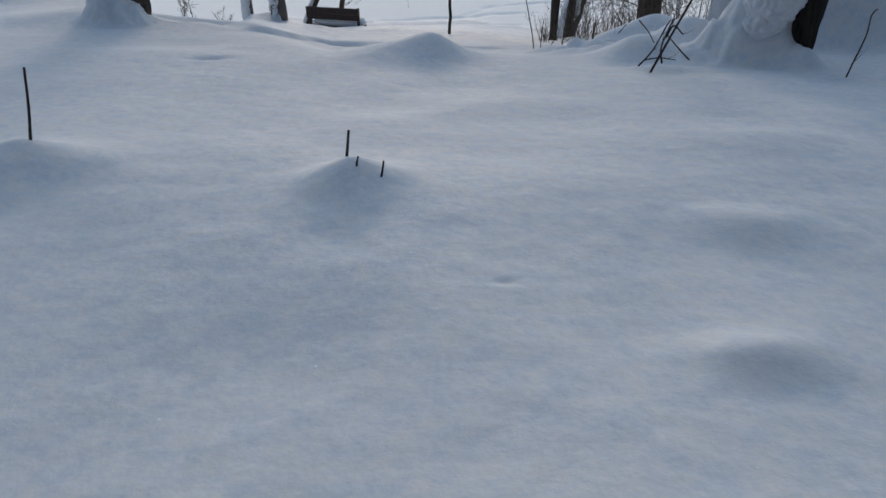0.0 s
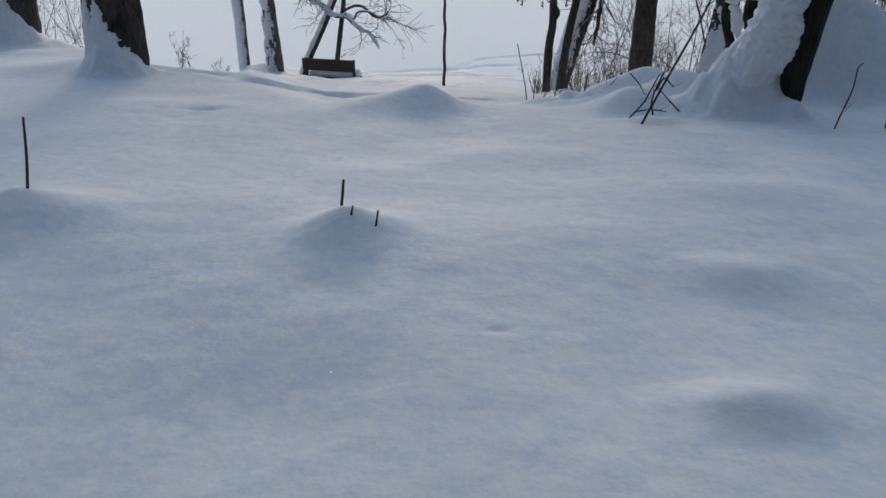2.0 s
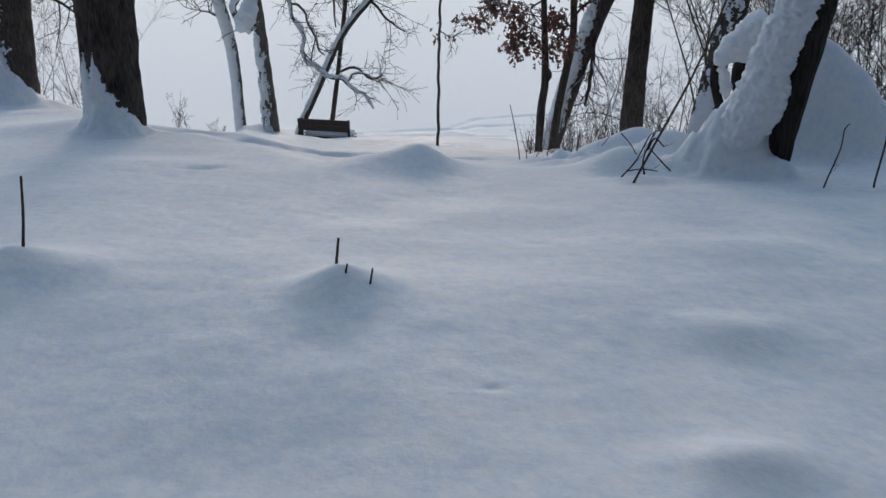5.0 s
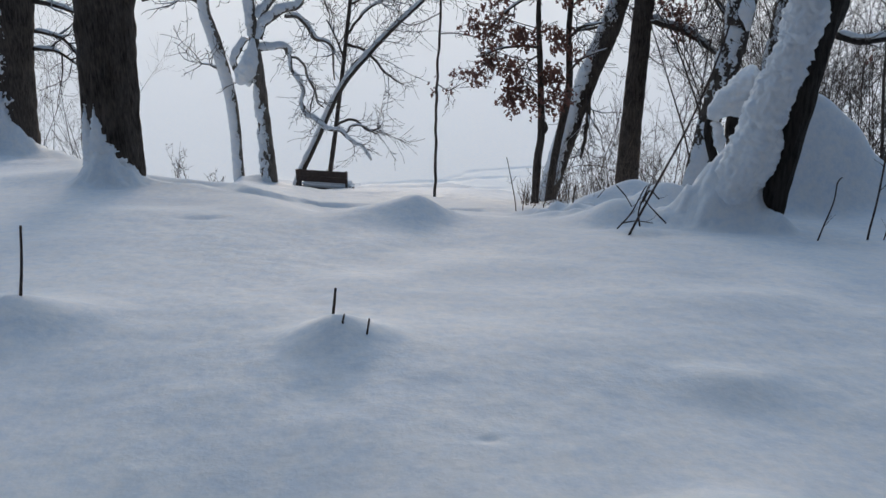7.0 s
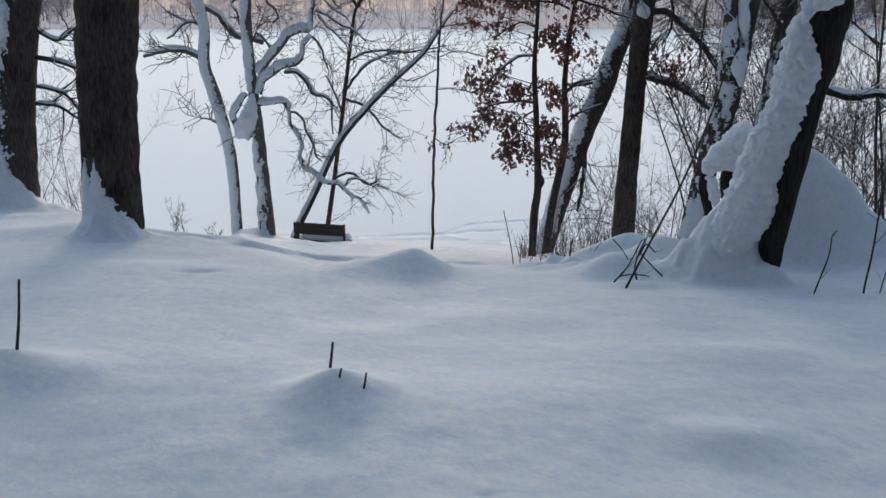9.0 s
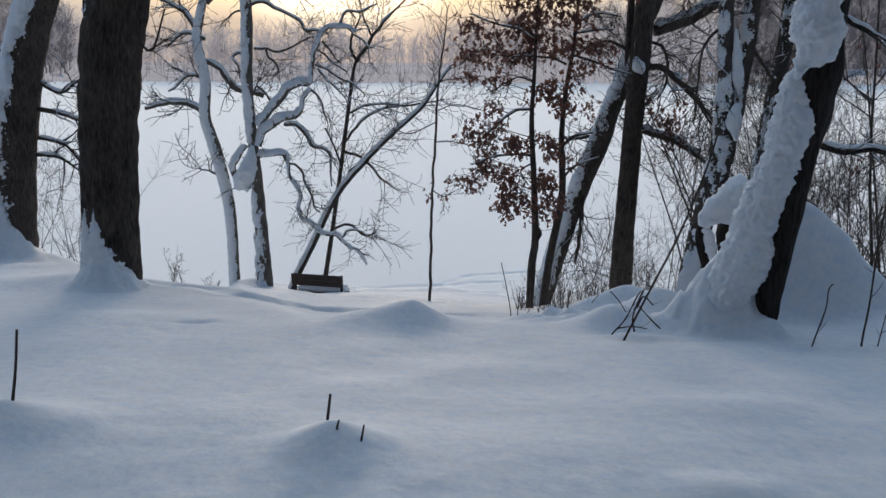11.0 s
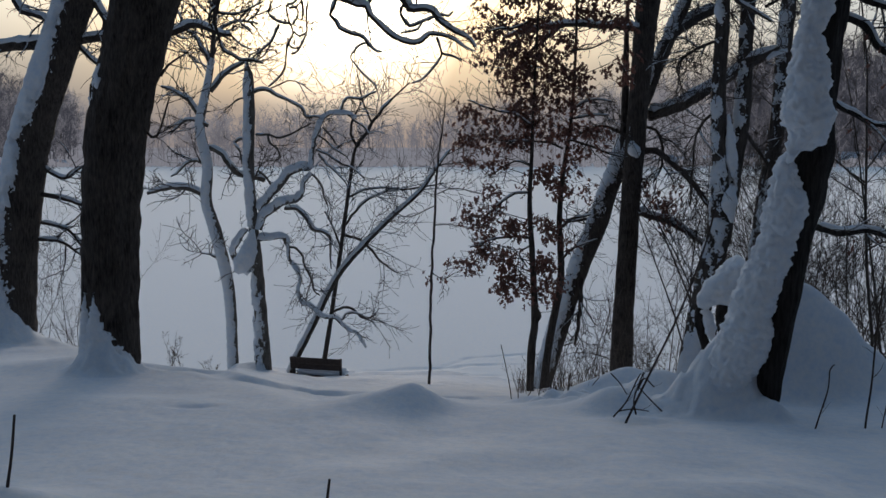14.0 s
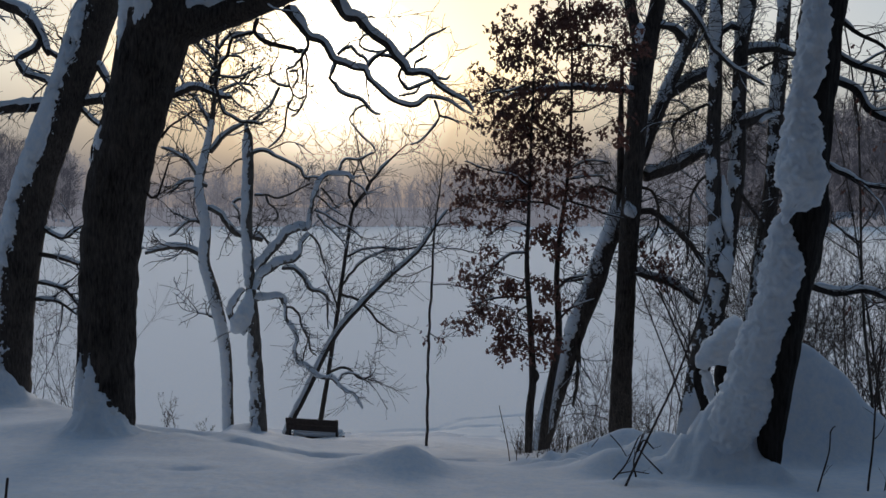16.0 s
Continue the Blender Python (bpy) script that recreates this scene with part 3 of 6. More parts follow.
# ---- trees ----
class Tree:
    def __init__(self, name, where, label, bark, seed, density=1.0, snow=CLING, group=""):
        self.ob = thing(name, where, label, "tree", group)
        self.density = density
        self.bark, self.snow, self.rng = bark, snow, random.Random(seed)
        self.twigs, self.caps, self.cap_lines = Tubes(), Tubes(), []

    def limb(self, points, radii, name="limb", sides=8, step=0.12, rough=0.12, ridge=0.0, cap=0.0, crook=0.0):
        line, rad = smooth_line(points, radii, step)
        if crook:
            line = [line[0]] + [p + Vector((noise.noise(p * 4.1), noise.noise(p * 4.1 + Vector((9, 3, 1))), noise.noise(p * 4.1 + Vector((2, 7, 5))))) * crook for p in line[1:]]
        t = Tubes()
        t.add(line, rad, sides, rough, 5.0, ridge)
        ob = t.object(name, self.bark, self.ob)
        if cap:
            snow_cap(None, line, rad, self.rng, min(1.5, 0.15 + max(rad) / 0.05), cap, sides=9, sink=lambda tb: tb.object("snow_cap", self.snow, ob, "snow lying on the limb"))
        return line, rad

    def shoots(self, limb, per_metre, length, r, depth=2, bend=0.3, lift=0.05, spread=1.0, start=0.15, caps=True):
        got = []
        twiggery(self.twigs, limb[0], limb[1], self.rng, per_metre * 2.2 * self.density, length * 1.25, r * (1.5 if self.density > 0.8 else 1.05), depth, bend, lift, spread, start, got, (0.00036 if self.density > 0.8 else 0.0003) * self.ob.location.y)
        if caps:
            for line, rad in got:
                snow_cap(self.caps, line, rad, self.rng, 0.6, 0.55, sides=5)

    def stuck(self, limb, side, amount=1.0, grain=3.0, bias=0.0, name="stuck_snow"):
        t = Tubes()
        plaster(t, limb[0], limb[1], side, amount, grain, bias)
        t.object(name, self.snow, self.ob, "white snow stuck to the bark")

    def patch(self, points, radii, label):
        line, rad = smooth_line(points, radii, 0.03)
        s = Tubes()
        s.add(line, rad, 20, 0.25, 6, billow=0.012)
        s.object("stuck_snow", self.snow, self.ob, label)

    def done(self):
        if self.twigs.v:
            tagged(self.twigs.object("twigwork", TWIG, self.ob), kind="stuff")
        if self.caps.v:
            tagged(self.caps.object("twig_snow", self.snow, self.ob, "snow lying along the twigs"), kind="stuff")


def big_oak():
    t = Tree("oak_tree", (-4.55, 12.00, 3.55), "massive dark oak with furrowed bark and a long snowy limb", OAK, 11)
    trunk = t.limb([(-4.59, 12.00, 3.20), (-4.57, 12.00, 3.66), (-4.54, 12.00, 4.74), (-4.47, 12.00, 5.89), (-4.32, 12.00, 6.95), (-4.08, 12.00, 7.85), (-3.88, 12.00, 8.59), (-3.74, 12.00, 9.19), (-3.69, 12.00, 9.93), (-3.75, 12.00, 11.17), (-3.58, 12.00, 12.34)], [0.405, 0.375, 0.355, 0.370, 0.380, 0.388, 0.424, 0.470, 0.364, 0.303, 0.227], "trunk", 72, 0.045, 0.03, 0.06)
    limb = t.limb([(-3.82, 12.00, 8.82), (-3.41, 12.00, 8.95), (-2.88, 12.00, 9.08), (-2.31, 11.80, 9.22), (-1.61, 11.50, 9.40), (-0.86, 11.10, 9.48), (-0.03, 10.80, 9.58)], [0.265, 0.273, 0.197, 0.167, 0.136, 0.099, 0.053], "limb", 16, 0.08, 0.08, 0.012, 0.9)
    t.shoots(limb, 3, 0.8, 0.012)
    for pts, w in (
            ([(-1.42, 11.40, 9.21), (-1.31, 11.40, 9.04), (-1.23, 11.40, 8.92), (-1.10, 11.40, 8.89), (-0.99, 11.40, 8.77), (-0.85, 11.40, 8.67), (-0.71, 11.40, 8.57), (-0.62, 11.40, 8.43), (-0.51, 11.40, 8.31), (-0.44, 11.40, 8.21), (-0.28, 11.40, 8.21), (-0.16, 11.40, 8.17), (-0.09, 11.40, 8.07), (0.03, 11.40, 7.98), (0.15, 11.40, 7.91), (0.30, 11.40, 7.84), (0.39, 11.40, 7.71)], (26, 25, 23, 21, 20, 19, 18, 17, 16, 14, 13, 12, 11, 10, 8, 6, 3)),
            ([(-1.98, 11.40, 9.03), (-1.85, 11.40, 8.88), (-1.76, 11.40, 8.74), (-1.68, 11.40, 8.65), (-1.54, 11.40, 8.61), (-1.44, 11.40, 8.49), (-1.37, 11.40, 8.38), (-1.24, 11.40, 8.33), (-1.10, 11.40, 8.27), (-0.99, 11.40, 8.26), (-0.94, 11.40, 8.15), (-0.83, 11.40, 8.03), (-0.71, 11.40, 7.92), (-0.57, 11.40, 7.84), (-0.40, 11.40, 7.79), (-0.28, 11.40, 7.82), (-0.19, 11.40, 7.89), (-0.10, 11.40, 7.89), (0.01, 11.40, 7.87), (0.11, 11.40, 7.82), (0.22, 11.40, 7.74), (0.39, 11.40, 7.67)], (26, 22, 17, 15, 15, 14, 13, 12, 12, 12, 11, 10, 10, 9, 9, 8, 7, 7, 5, 4, 3, 2)),
            ([(-1.36, 11.40, 8.33), (-1.39, 11.40, 8.24), (-1.44, 11.40, 8.14), (-1.37, 11.40, 8.07), (-1.32, 11.40, 7.99), (-1.19, 11.40, 7.92), (-1.03, 11.40, 7.87), (-0.94, 11.40, 7.77), (-0.87, 11.40, 7.70), (-0.79, 11.40, 7.69)], (9, 9, 9, 8, 8, 8, 7, 6, 5, 3)),
            ([(-0.97, 11.40, 7.81), (-1.07, 11.40, 7.77), (-1.14, 11.40, 7.69), (-1.19, 11.40, 7.62), (-1.08, 11.40, 7.48), (-0.96, 11.40, 7.35), (-0.88, 11.40, 7.27), (-0.83, 11.40, 7.13)], (5, 5, 4, 3, 4, 4, 3, 2)),
            ([(-1.33, 11.40, 8.44), (-1.23, 11.40, 8.53), (-1.16, 11.40, 8.54), (-1.09, 11.40, 8.45), (-1.00, 11.40, 8.40), (-0.95, 11.40, 8.31)], (7, 7, 7, 6, 6, 5)),
            ([(-0.96, 11.40, 8.28), (-0.89, 11.40, 8.38), (-0.78, 11.40, 8.45), (-0.66, 11.40, 8.53)], (9, 9, 8, 6)),
            ([(-0.79, 11.40, 8.43), (-0.67, 11.40, 8.41), (-0.56, 11.40, 8.34), (-0.47, 11.40, 8.27)], (6, 9, 9, 8)),
            ([(-0.90, 11.40, 8.69), (-0.99, 11.40, 8.68), (-1.05, 11.40, 8.58), (-0.98, 11.40, 8.50), (-0.85, 11.40, 8.47), (-0.70, 11.40, 8.49)], (5, 5, 5, 5, 5, 5)),
            ([(-0.51, 11.40, 8.38), (-0.42, 11.40, 8.48), (-0.28, 11.40, 8.58), (-0.17, 11.40, 8.67), (-0.06, 11.40, 8.72), (0.04, 11.40, 8.77)], (6, 6, 6, 5, 4, 3)),
            ([(-0.51, 11.40, 8.28), (-0.56, 11.40, 8.17), (-0.51, 11.40, 8.07), (-0.44, 11.40, 8.01), (-0.31, 11.40, 8.05), (-0.17, 11.40, 8.10), (-0.06, 11.40, 8.14), (0.05, 11.40, 8.12), (0.11, 11.40, 8.18)], (8, 8, 8, 7, 6, 6, 5, 4, 3)),
            ([(-0.56, 11.40, 7.92), (-0.42, 11.40, 7.94), (-0.33, 11.40, 7.96), (-0.28, 11.40, 8.07)], (4, 5, 4, 4)),
            ([(-0.36, 11.40, 8.28), (-0.33, 11.40, 8.35), (-0.23, 11.40, 8.40), (-0.19, 11.40, 8.44)], (5, 5, 5, 3)),
            ([(-0.11, 11.40, 7.87), (-0.06, 11.40, 7.75), (-0.04, 11.40, 7.67), (-0.10, 11.40, 7.56), (-0.21, 11.40, 7.42), (-0.33, 11.40, 7.32), (-0.42, 11.40, 7.30)], (6, 5, 5, 5, 4, 4, 2)),
            ([(-0.04, 11.40, 7.67), (0.08, 11.40, 7.64), (0.20, 11.40, 7.57)], (5, 4, 3)),
            ([(-0.96, 11.40, 8.18), (-0.96, 11.40, 8.07), (-0.94, 11.40, 7.89), (-0.92, 11.40, 7.77)], (4, 4, 3, 2)),
            ([(-0.97, 11.40, 8.89), (-0.92, 11.40, 8.91), (-0.86, 11.40, 8.89)], (4, 4, 3))):
        li = t.limb(pts, [q * 0.66 / 2 * 11.4 / 1583 for q in w], "branch", 8, 0.05, 0.15, 0, 0.95, 0.02)
        t.shoots(li, 2.0, 0.45, 0.005, 2, 0.3, 0.02, caps=False)
    for pts, w in (
            ([(-1.76, 11.60, 8.74), (-1.72, 11.60, 8.61), (-1.77, 11.60, 8.51), (-1.83, 11.60, 8.42), (-1.82, 11.60, 8.31), (-1.80, 11.60, 8.20), (-1.83, 11.60, 8.09)], (11, 9, 9, 9, 7, 5, 3)),
            ([(-1.77, 11.60, 8.50), (-1.74, 11.60, 8.35), (-1.76, 11.60, 8.20), (-1.75, 11.60, 7.98), (-1.81, 11.60, 7.84), (-1.87, 11.60, 7.73), (-1.96, 11.60, 7.69)], (6, 5, 5, 4, 4, 4, 3)),
            ([(-1.84, 11.60, 8.42), (-1.93, 11.60, 8.32), (-2.01, 11.60, 8.29), (-1.99, 11.60, 8.16), (-1.96, 11.60, 8.06), (-1.92, 11.60, 7.95), (-2.00, 11.60, 7.80), (-2.03, 11.60, 7.66), (-2.06, 11.60, 7.51), (-2.14, 11.60, 7.38), (-2.26, 11.60, 7.28)], (6, 5, 5, 5, 5, 5, 6, 5, 5, 4, 3)),
            ([(-1.98, 11.60, 8.26), (-1.89, 11.60, 8.27), (-1.87, 11.60, 8.16), (-1.93, 11.60, 8.05)], (5, 6, 5, 6)),
            ([(-1.92, 11.60, 7.97), (-1.85, 11.60, 7.91), (-1.76, 11.60, 7.96)], (4, 4, 4)),
            ([(-2.00, 11.60, 7.80), (-1.91, 11.60, 7.76), (-1.82, 11.60, 7.79)], (4, 4, 3)),
            ([(-2.38, 11.60, 8.93), (-2.42, 11.60, 8.78), (-2.33, 11.60, 8.67), (-2.21, 11.60, 8.61), (-2.06, 11.60, 8.58), (-1.92, 11.60, 8.55), (-1.85, 11.60, 8.50), (-1.79, 11.60, 8.54)], (11, 11, 13, 14, 14, 13, 9, 8)),
            ([(-2.42, 11.60, 8.76), (-2.57, 11.60, 8.73), (-2.70, 11.60, 8.68), (-2.75, 11.60, 8.58), (-2.78, 11.60, 8.46), (-2.86, 11.60, 8.36), (-2.89, 11.60, 8.24), (-2.93, 11.60, 8.11), (-2.89, 11.60, 7.96), (-2.85, 11.60, 7.82), (-2.81, 11.60, 7.72), (-2.72, 11.60, 7.67), (-2.62, 11.60, 7.61), (-2.47, 11.60, 7.62), (-2.36, 11.60, 7.59)], (10, 10, 9, 8, 9, 10, 9, 8, 8, 8, 7, 6, 7, 6, 3)),
            ([(-2.35, 11.60, 8.88), (-2.24, 11.60, 8.78), (-2.15, 11.60, 8.63), (-2.12, 11.60, 8.49), (-2.21, 11.60, 8.31), (-2.23, 11.60, 8.19), (-2.11, 11.60, 8.09), (-1.97, 11.60, 8.07)], (4, 4, 4, 3, 4, 4, 5, 6)),
            ([(-2.10, 11.60, 8.06), (-2.15, 11.60, 7.95), (-2.21, 11.60, 7.84), (-2.32, 11.60, 7.75), (-2.47, 11.60, 7.63)], (6, 6, 5, 4, 3)),
            ([(-2.77, 11.60, 8.46), (-2.64, 11.60, 8.45), (-2.57, 11.60, 8.40), (-2.55, 11.60, 8.32)], (5, 5, 4, 2)),
            ([(-2.88, 11.60, 8.21), (-2.76, 11.60, 8.19), (-2.61, 11.60, 8.20), (-2.43, 11.60, 8.27), (-2.30, 11.60, 8.34)], (6, 6, 5, 4, 2)),
            ([(-2.72, 11.60, 8.18), (-2.61, 11.60, 8.09), (-2.50, 11.60, 7.98), (-2.45, 11.60, 7.93)], (4, 4, 4, 2)),
            ([(-2.86, 11.60, 8.29), (-2.95, 11.60, 8.24), (-3.00, 11.60, 8.12), (-2.95, 11.60, 8.01)], (5, 6, 6, 6)),
            ([(-2.84, 11.60, 8.36), (-2.88, 11.60, 8.49), (-2.97, 11.60, 8.58), (-3.09, 11.60, 8.67)], (5, 5, 4, 3))):
        li = t.limb(pts, [q * 0.64 / 2 * 11.6 / 1583 for q in w], "branch", 8, 0.05, 0.15, 0, 0.62, 0.015)
        t.shoots(li, 3.6, 0.5, 0.004, 2, 0.3, 0.0, caps=False)
    for pts in ([(-3.76, 12.00, 7.44), (-3.65, 12.00, 7.59), (-3.42, 12.00, 7.74), (-3.27, 12.00, 7.85)], [(-4.04, 12.00, 6.80), (-3.85, 12.00, 6.64), (-3.65, 12.00, 7.17)]):
        li = t.limb(pts, [0.02, 0.015, 0.01, 0.006][:len(pts)], "branch", 6, 0.08)
        t.shoots(li, 3, 0.4, 0.006)
    fork = (8.37, 8.51, 8.73, 9.08, 8.85, 8.81, 9.24)
    flank = [7.00, 7.69]

    def forked(q, d):
        a = math.degrees(math.atan2(d.x, -d.y))
        rag = 0.16 * noise.noise(q * 7) + 0.12 * noise.noise(q * 17) + 0.07 * noise.noise(q * 41)
        if -125 < a < 25 and q.z > fork[0] - 0.3:
            return 0.5 * (q.z - np.interp(a, (-95, -70, -48, -30, -18, -2, 8), fork) + rag)
        if -120 < a < -35:
            return 0.5 * (min(q.z - flank[0], flank[1] - q.z) * 0.9 - 0.006 * abs(a + 75) + rag * 1.2)
        return -1
    high = [k for k, p in enumerate(trunk[0]) if p.z > flank[0] - 0.1 and p.z < fork[-1] + 0.8]
    line, rad = smooth_line([trunk[0][k] for k in high], [trunk[1][k] for k in high], 0.022)
    cling = Tubes()
    skin(cling, line, rad, forked, 0.06, 110, 1.0, 16)
    cling.object("stuck_snow", CLING, t.ob, "ragged snow stuck to the trunk")
    angles = (-110, -80, -66, -54, -46, -38, -30, -22, -16, -8, 0, 11, 42, 62)
    tops = (4.00, 4.05, 4.12, 4.35, 4.64, 4.56, 4.28, 4.48, 4.68, 4.55, 4.30, 4.14, 3.92, 3.75)

    def crusted(q, d):
        a = math.degrees(math.atan2(d.x, -d.y))
        if a < -115 or a > 70:
            return -1
        return np.interp(a, angles, tops) - q.z + 0.14 * noise.noise(q * 9) + 0.13 * noise.noise(q * 21) + 0.08 * noise.noise(q * 45) - 0.05
    low = [k for k, p in enumerate(trunk[0]) if p.z < 4.85]
    line, rad = smooth_line([trunk[0][k] for k in low], [trunk[1][k] for k in low], 0.016)
    crust = Tubes()
    skin(crust, line, rad, crusted, 0.045, 120, 1.0, 22)
    crust.object("snow_crust", CLING, t.ob, "crumbling snow crust above the drift")
    t.done()


def far_left_tree():
    t = Tree("oak_tree", (-8.16, 17.00, 3.03), "dark leaning oak with snow along one side", OAK, 12)
    trunk = t.limb([(-8.45, 17.00, 2.48), (-8.35, 17.00, 3.14), (-8.22, 17.00, 4.44), (-8.04, 17.00, 5.63), (-7.79, 17.00, 6.70), (-7.41, 17.00, 7.77), (-6.99, 17.00, 8.83), (-6.60, 17.00, 9.89), (-6.32, 17.00, 10.62), (-5.85, 17.00, 12.08)], [0.451, 0.419, 0.376, 0.365, 0.333, 0.333, 0.311, 0.333, 0.354, 0.268], "trunk", 28, 0.09, 0.03, 0.04)
    t.stuck(trunk, (-0.9, -0.42, 0.2), 1.15, 1.3, 0.25)
    for pts, w, c in (
            ([(-7.30, 17.00, 8.43), (-7.73, 17.00, 8.41), (-8.37, 17.00, 8.36), (-9.01, 17.00, 8.25), (-9.76, 17.00, 8.30)], (18, 18, 17, 16, 12), 0.95),
            ([(-6.98, 17.00, 8.45), (-6.34, 17.00, 8.54), (-5.70, 17.00, 8.52), (-5.16, 17.00, 8.60), (-4.68, 17.00, 8.78), (-4.26, 17.00, 8.62), (-3.99, 17.00, 8.60)], (14, 14, 13, 12, 11, 8, 5), 0.95),
            ([(-8.95, 17.00, 10.73), (-8.32, 17.00, 10.37), (-7.82, 17.00, 10.10), (-7.57, 17.00, 9.70), (-7.44, 17.00, 9.39)], (20, 19, 17, 14, 6), 0.9),
            ([(-7.55, 17.00, 9.68), (-7.72, 17.00, 9.47), (-8.00, 17.00, 9.31), (-7.88, 17.00, 9.04), (-7.50, 17.00, 8.92), (-7.35, 17.00, 8.73)], (11, 10, 10, 10, 9, 8), 0.9),
            ([(-6.75, 17.00, 9.23), (-6.49, 17.00, 9.15), (-6.33, 17.00, 8.83), (-6.40, 17.00, 8.66)], (14, 12, 9, 4), 0.6),
            ([(-6.87, 17.00, 8.41), (-6.61, 17.00, 8.14), (-6.24, 17.00, 7.96)], (8, 7, 5), 0.8),
            ([(-7.45, 17.00, 9.47), (-7.23, 17.00, 9.36), (-7.17, 17.00, 9.68), (-7.27, 17.00, 9.78)], (8, 7, 5, 3), 0.7),
            ([(-7.68, 17.00, 5.63), (-7.35, 17.00, 5.58), (-6.93, 17.00, 5.42), (-6.60, 17.00, 5.42)], (9, 8, 6, 3), 0.8),
            ([(-7.71, 17.00, 5.09), (-7.26, 17.00, 4.98), (-6.94, 17.00, 4.66)], (7, 6, 3), 0.6),
            ([(-7.78, 17.00, 4.77), (-7.37, 17.00, 4.74), (-6.95, 17.00, 4.44)], (7, 6, 3), 0.6),
            ([(-7.66, 17.00, 6.17), (-7.24, 17.00, 5.95), (-6.81, 17.00, 6.17)], (8, 6, 3), 0.6)):
        li = t.limb(pts, [q / 2 * 17 / 1583 for q in w], "branch", 8, 0.1, 0.12, 0, c, 0.03)
        t.shoots(li, 4.0, 0.7, 0.010, 2, 0.4)
    t.done()


def pale_stem():
    t = Tree("lakeside_tree", (-5.39, 22.30, 1.00), "slender crooked tree plastered with snow at the shore", PALE, 13)
    stem = t.limb([(-5.40, 22.30, 0.51), (-5.40, 22.30, 1.23), (-5.42, 22.30, 2.52), (-5.51, 22.30, 3.38), (-5.75, 22.30, 4.44), (-5.95, 22.30, 5.19), (-5.90, 22.30, 6.07), (-6.06, 22.30, 6.98), (-5.95, 22.30, 7.61), (-5.77, 22.30, 8.38), (-5.65, 22.30, 9.42), (-5.58, 22.30, 10.67), (-5.45, 22.30, 11.91)], [0.134, 0.127, 0.127, 0.134, 0.141, 0.127, 0.113, 0.106, 0.092, 0.070, 0.056, 0.042, 0.028], "trunk", 14, 0.12, 0.10)
    t.stuck((stem[0][:70], stem[1][:70]), (-0.4, -0.8, 0.3), 1.0, 1.2, 0.35)
    for pts, w in (([(-5.95, 22.30, 5.25), (-6.26, 22.30, 5.47), (-6.82, 22.30, 5.54), (-7.42, 22.30, 5.39)], (11, 10, 8, 5)), ([(-6.07, 22.30, 7.26), (-6.34, 22.30, 7.68), (-6.79, 22.30, 7.92), (-7.00, 22.30, 8.00)], (9, 7, 5, 3)),
                   ([(-5.89, 22.30, 6.52), (-5.52, 22.30, 6.32), (-5.34, 22.30, 6.07), (-5.23, 22.60, 5.85), (-4.58, 22.70, 5.70)], (9, 9, 9, 9, 9)), ([(-5.79, 22.30, 7.89), (-5.38, 22.30, 8.34), (-4.82, 22.30, 8.64), (-4.46, 22.30, 8.56)], (9, 7, 5, 3)),
                   ([(-5.74, 22.30, 8.52), (-6.07, 22.30, 9.14), (-6.35, 22.30, 9.42), (-6.62, 22.30, 9.98)], (7, 5, 4, 2)), ([(-5.65, 22.30, 9.28), (-5.09, 22.30, 9.56), (-4.53, 22.30, 9.56)], (6, 4, 2)), ([(-5.61, 22.30, 10.11), (-6.06, 22.30, 10.53), (-6.26, 22.30, 10.94)], (5, 4, 2)),
                   ([(-5.60, 22.30, 10.39), (-5.22, 22.30, 10.81), (-4.80, 22.30, 10.81)], (5, 4, 2)), ([(-5.87, 22.30, 7.05), (-6.38, 22.30, 7.19), (-6.80, 22.30, 6.84)], (7, 5, 2)), ([(-5.94, 22.30, 6.07), (-6.32, 22.30, 6.18), (-6.82, 22.30, 5.78)], (6, 5, 2)), ([(-5.51, 22.30, 3.38), (-5.79, 22.30, 3.80), (-6.14, 22.30, 3.87)], (5, 3, 2))):
        li = t.limb(pts, [q / 2 * 22.3 / 1583 for q in w], "branch", 7, 0.15, 0.12, 0, 0.85, 0.05)
        t.shoots(li, 3.2, 0.8, 0.010, 2, 0.35, 0.12)
    t.shoots((stem[0][60:], stem[1][60:]), 4, 1.3, 0.014, 3, 0.3, 0.12)
    t.done()


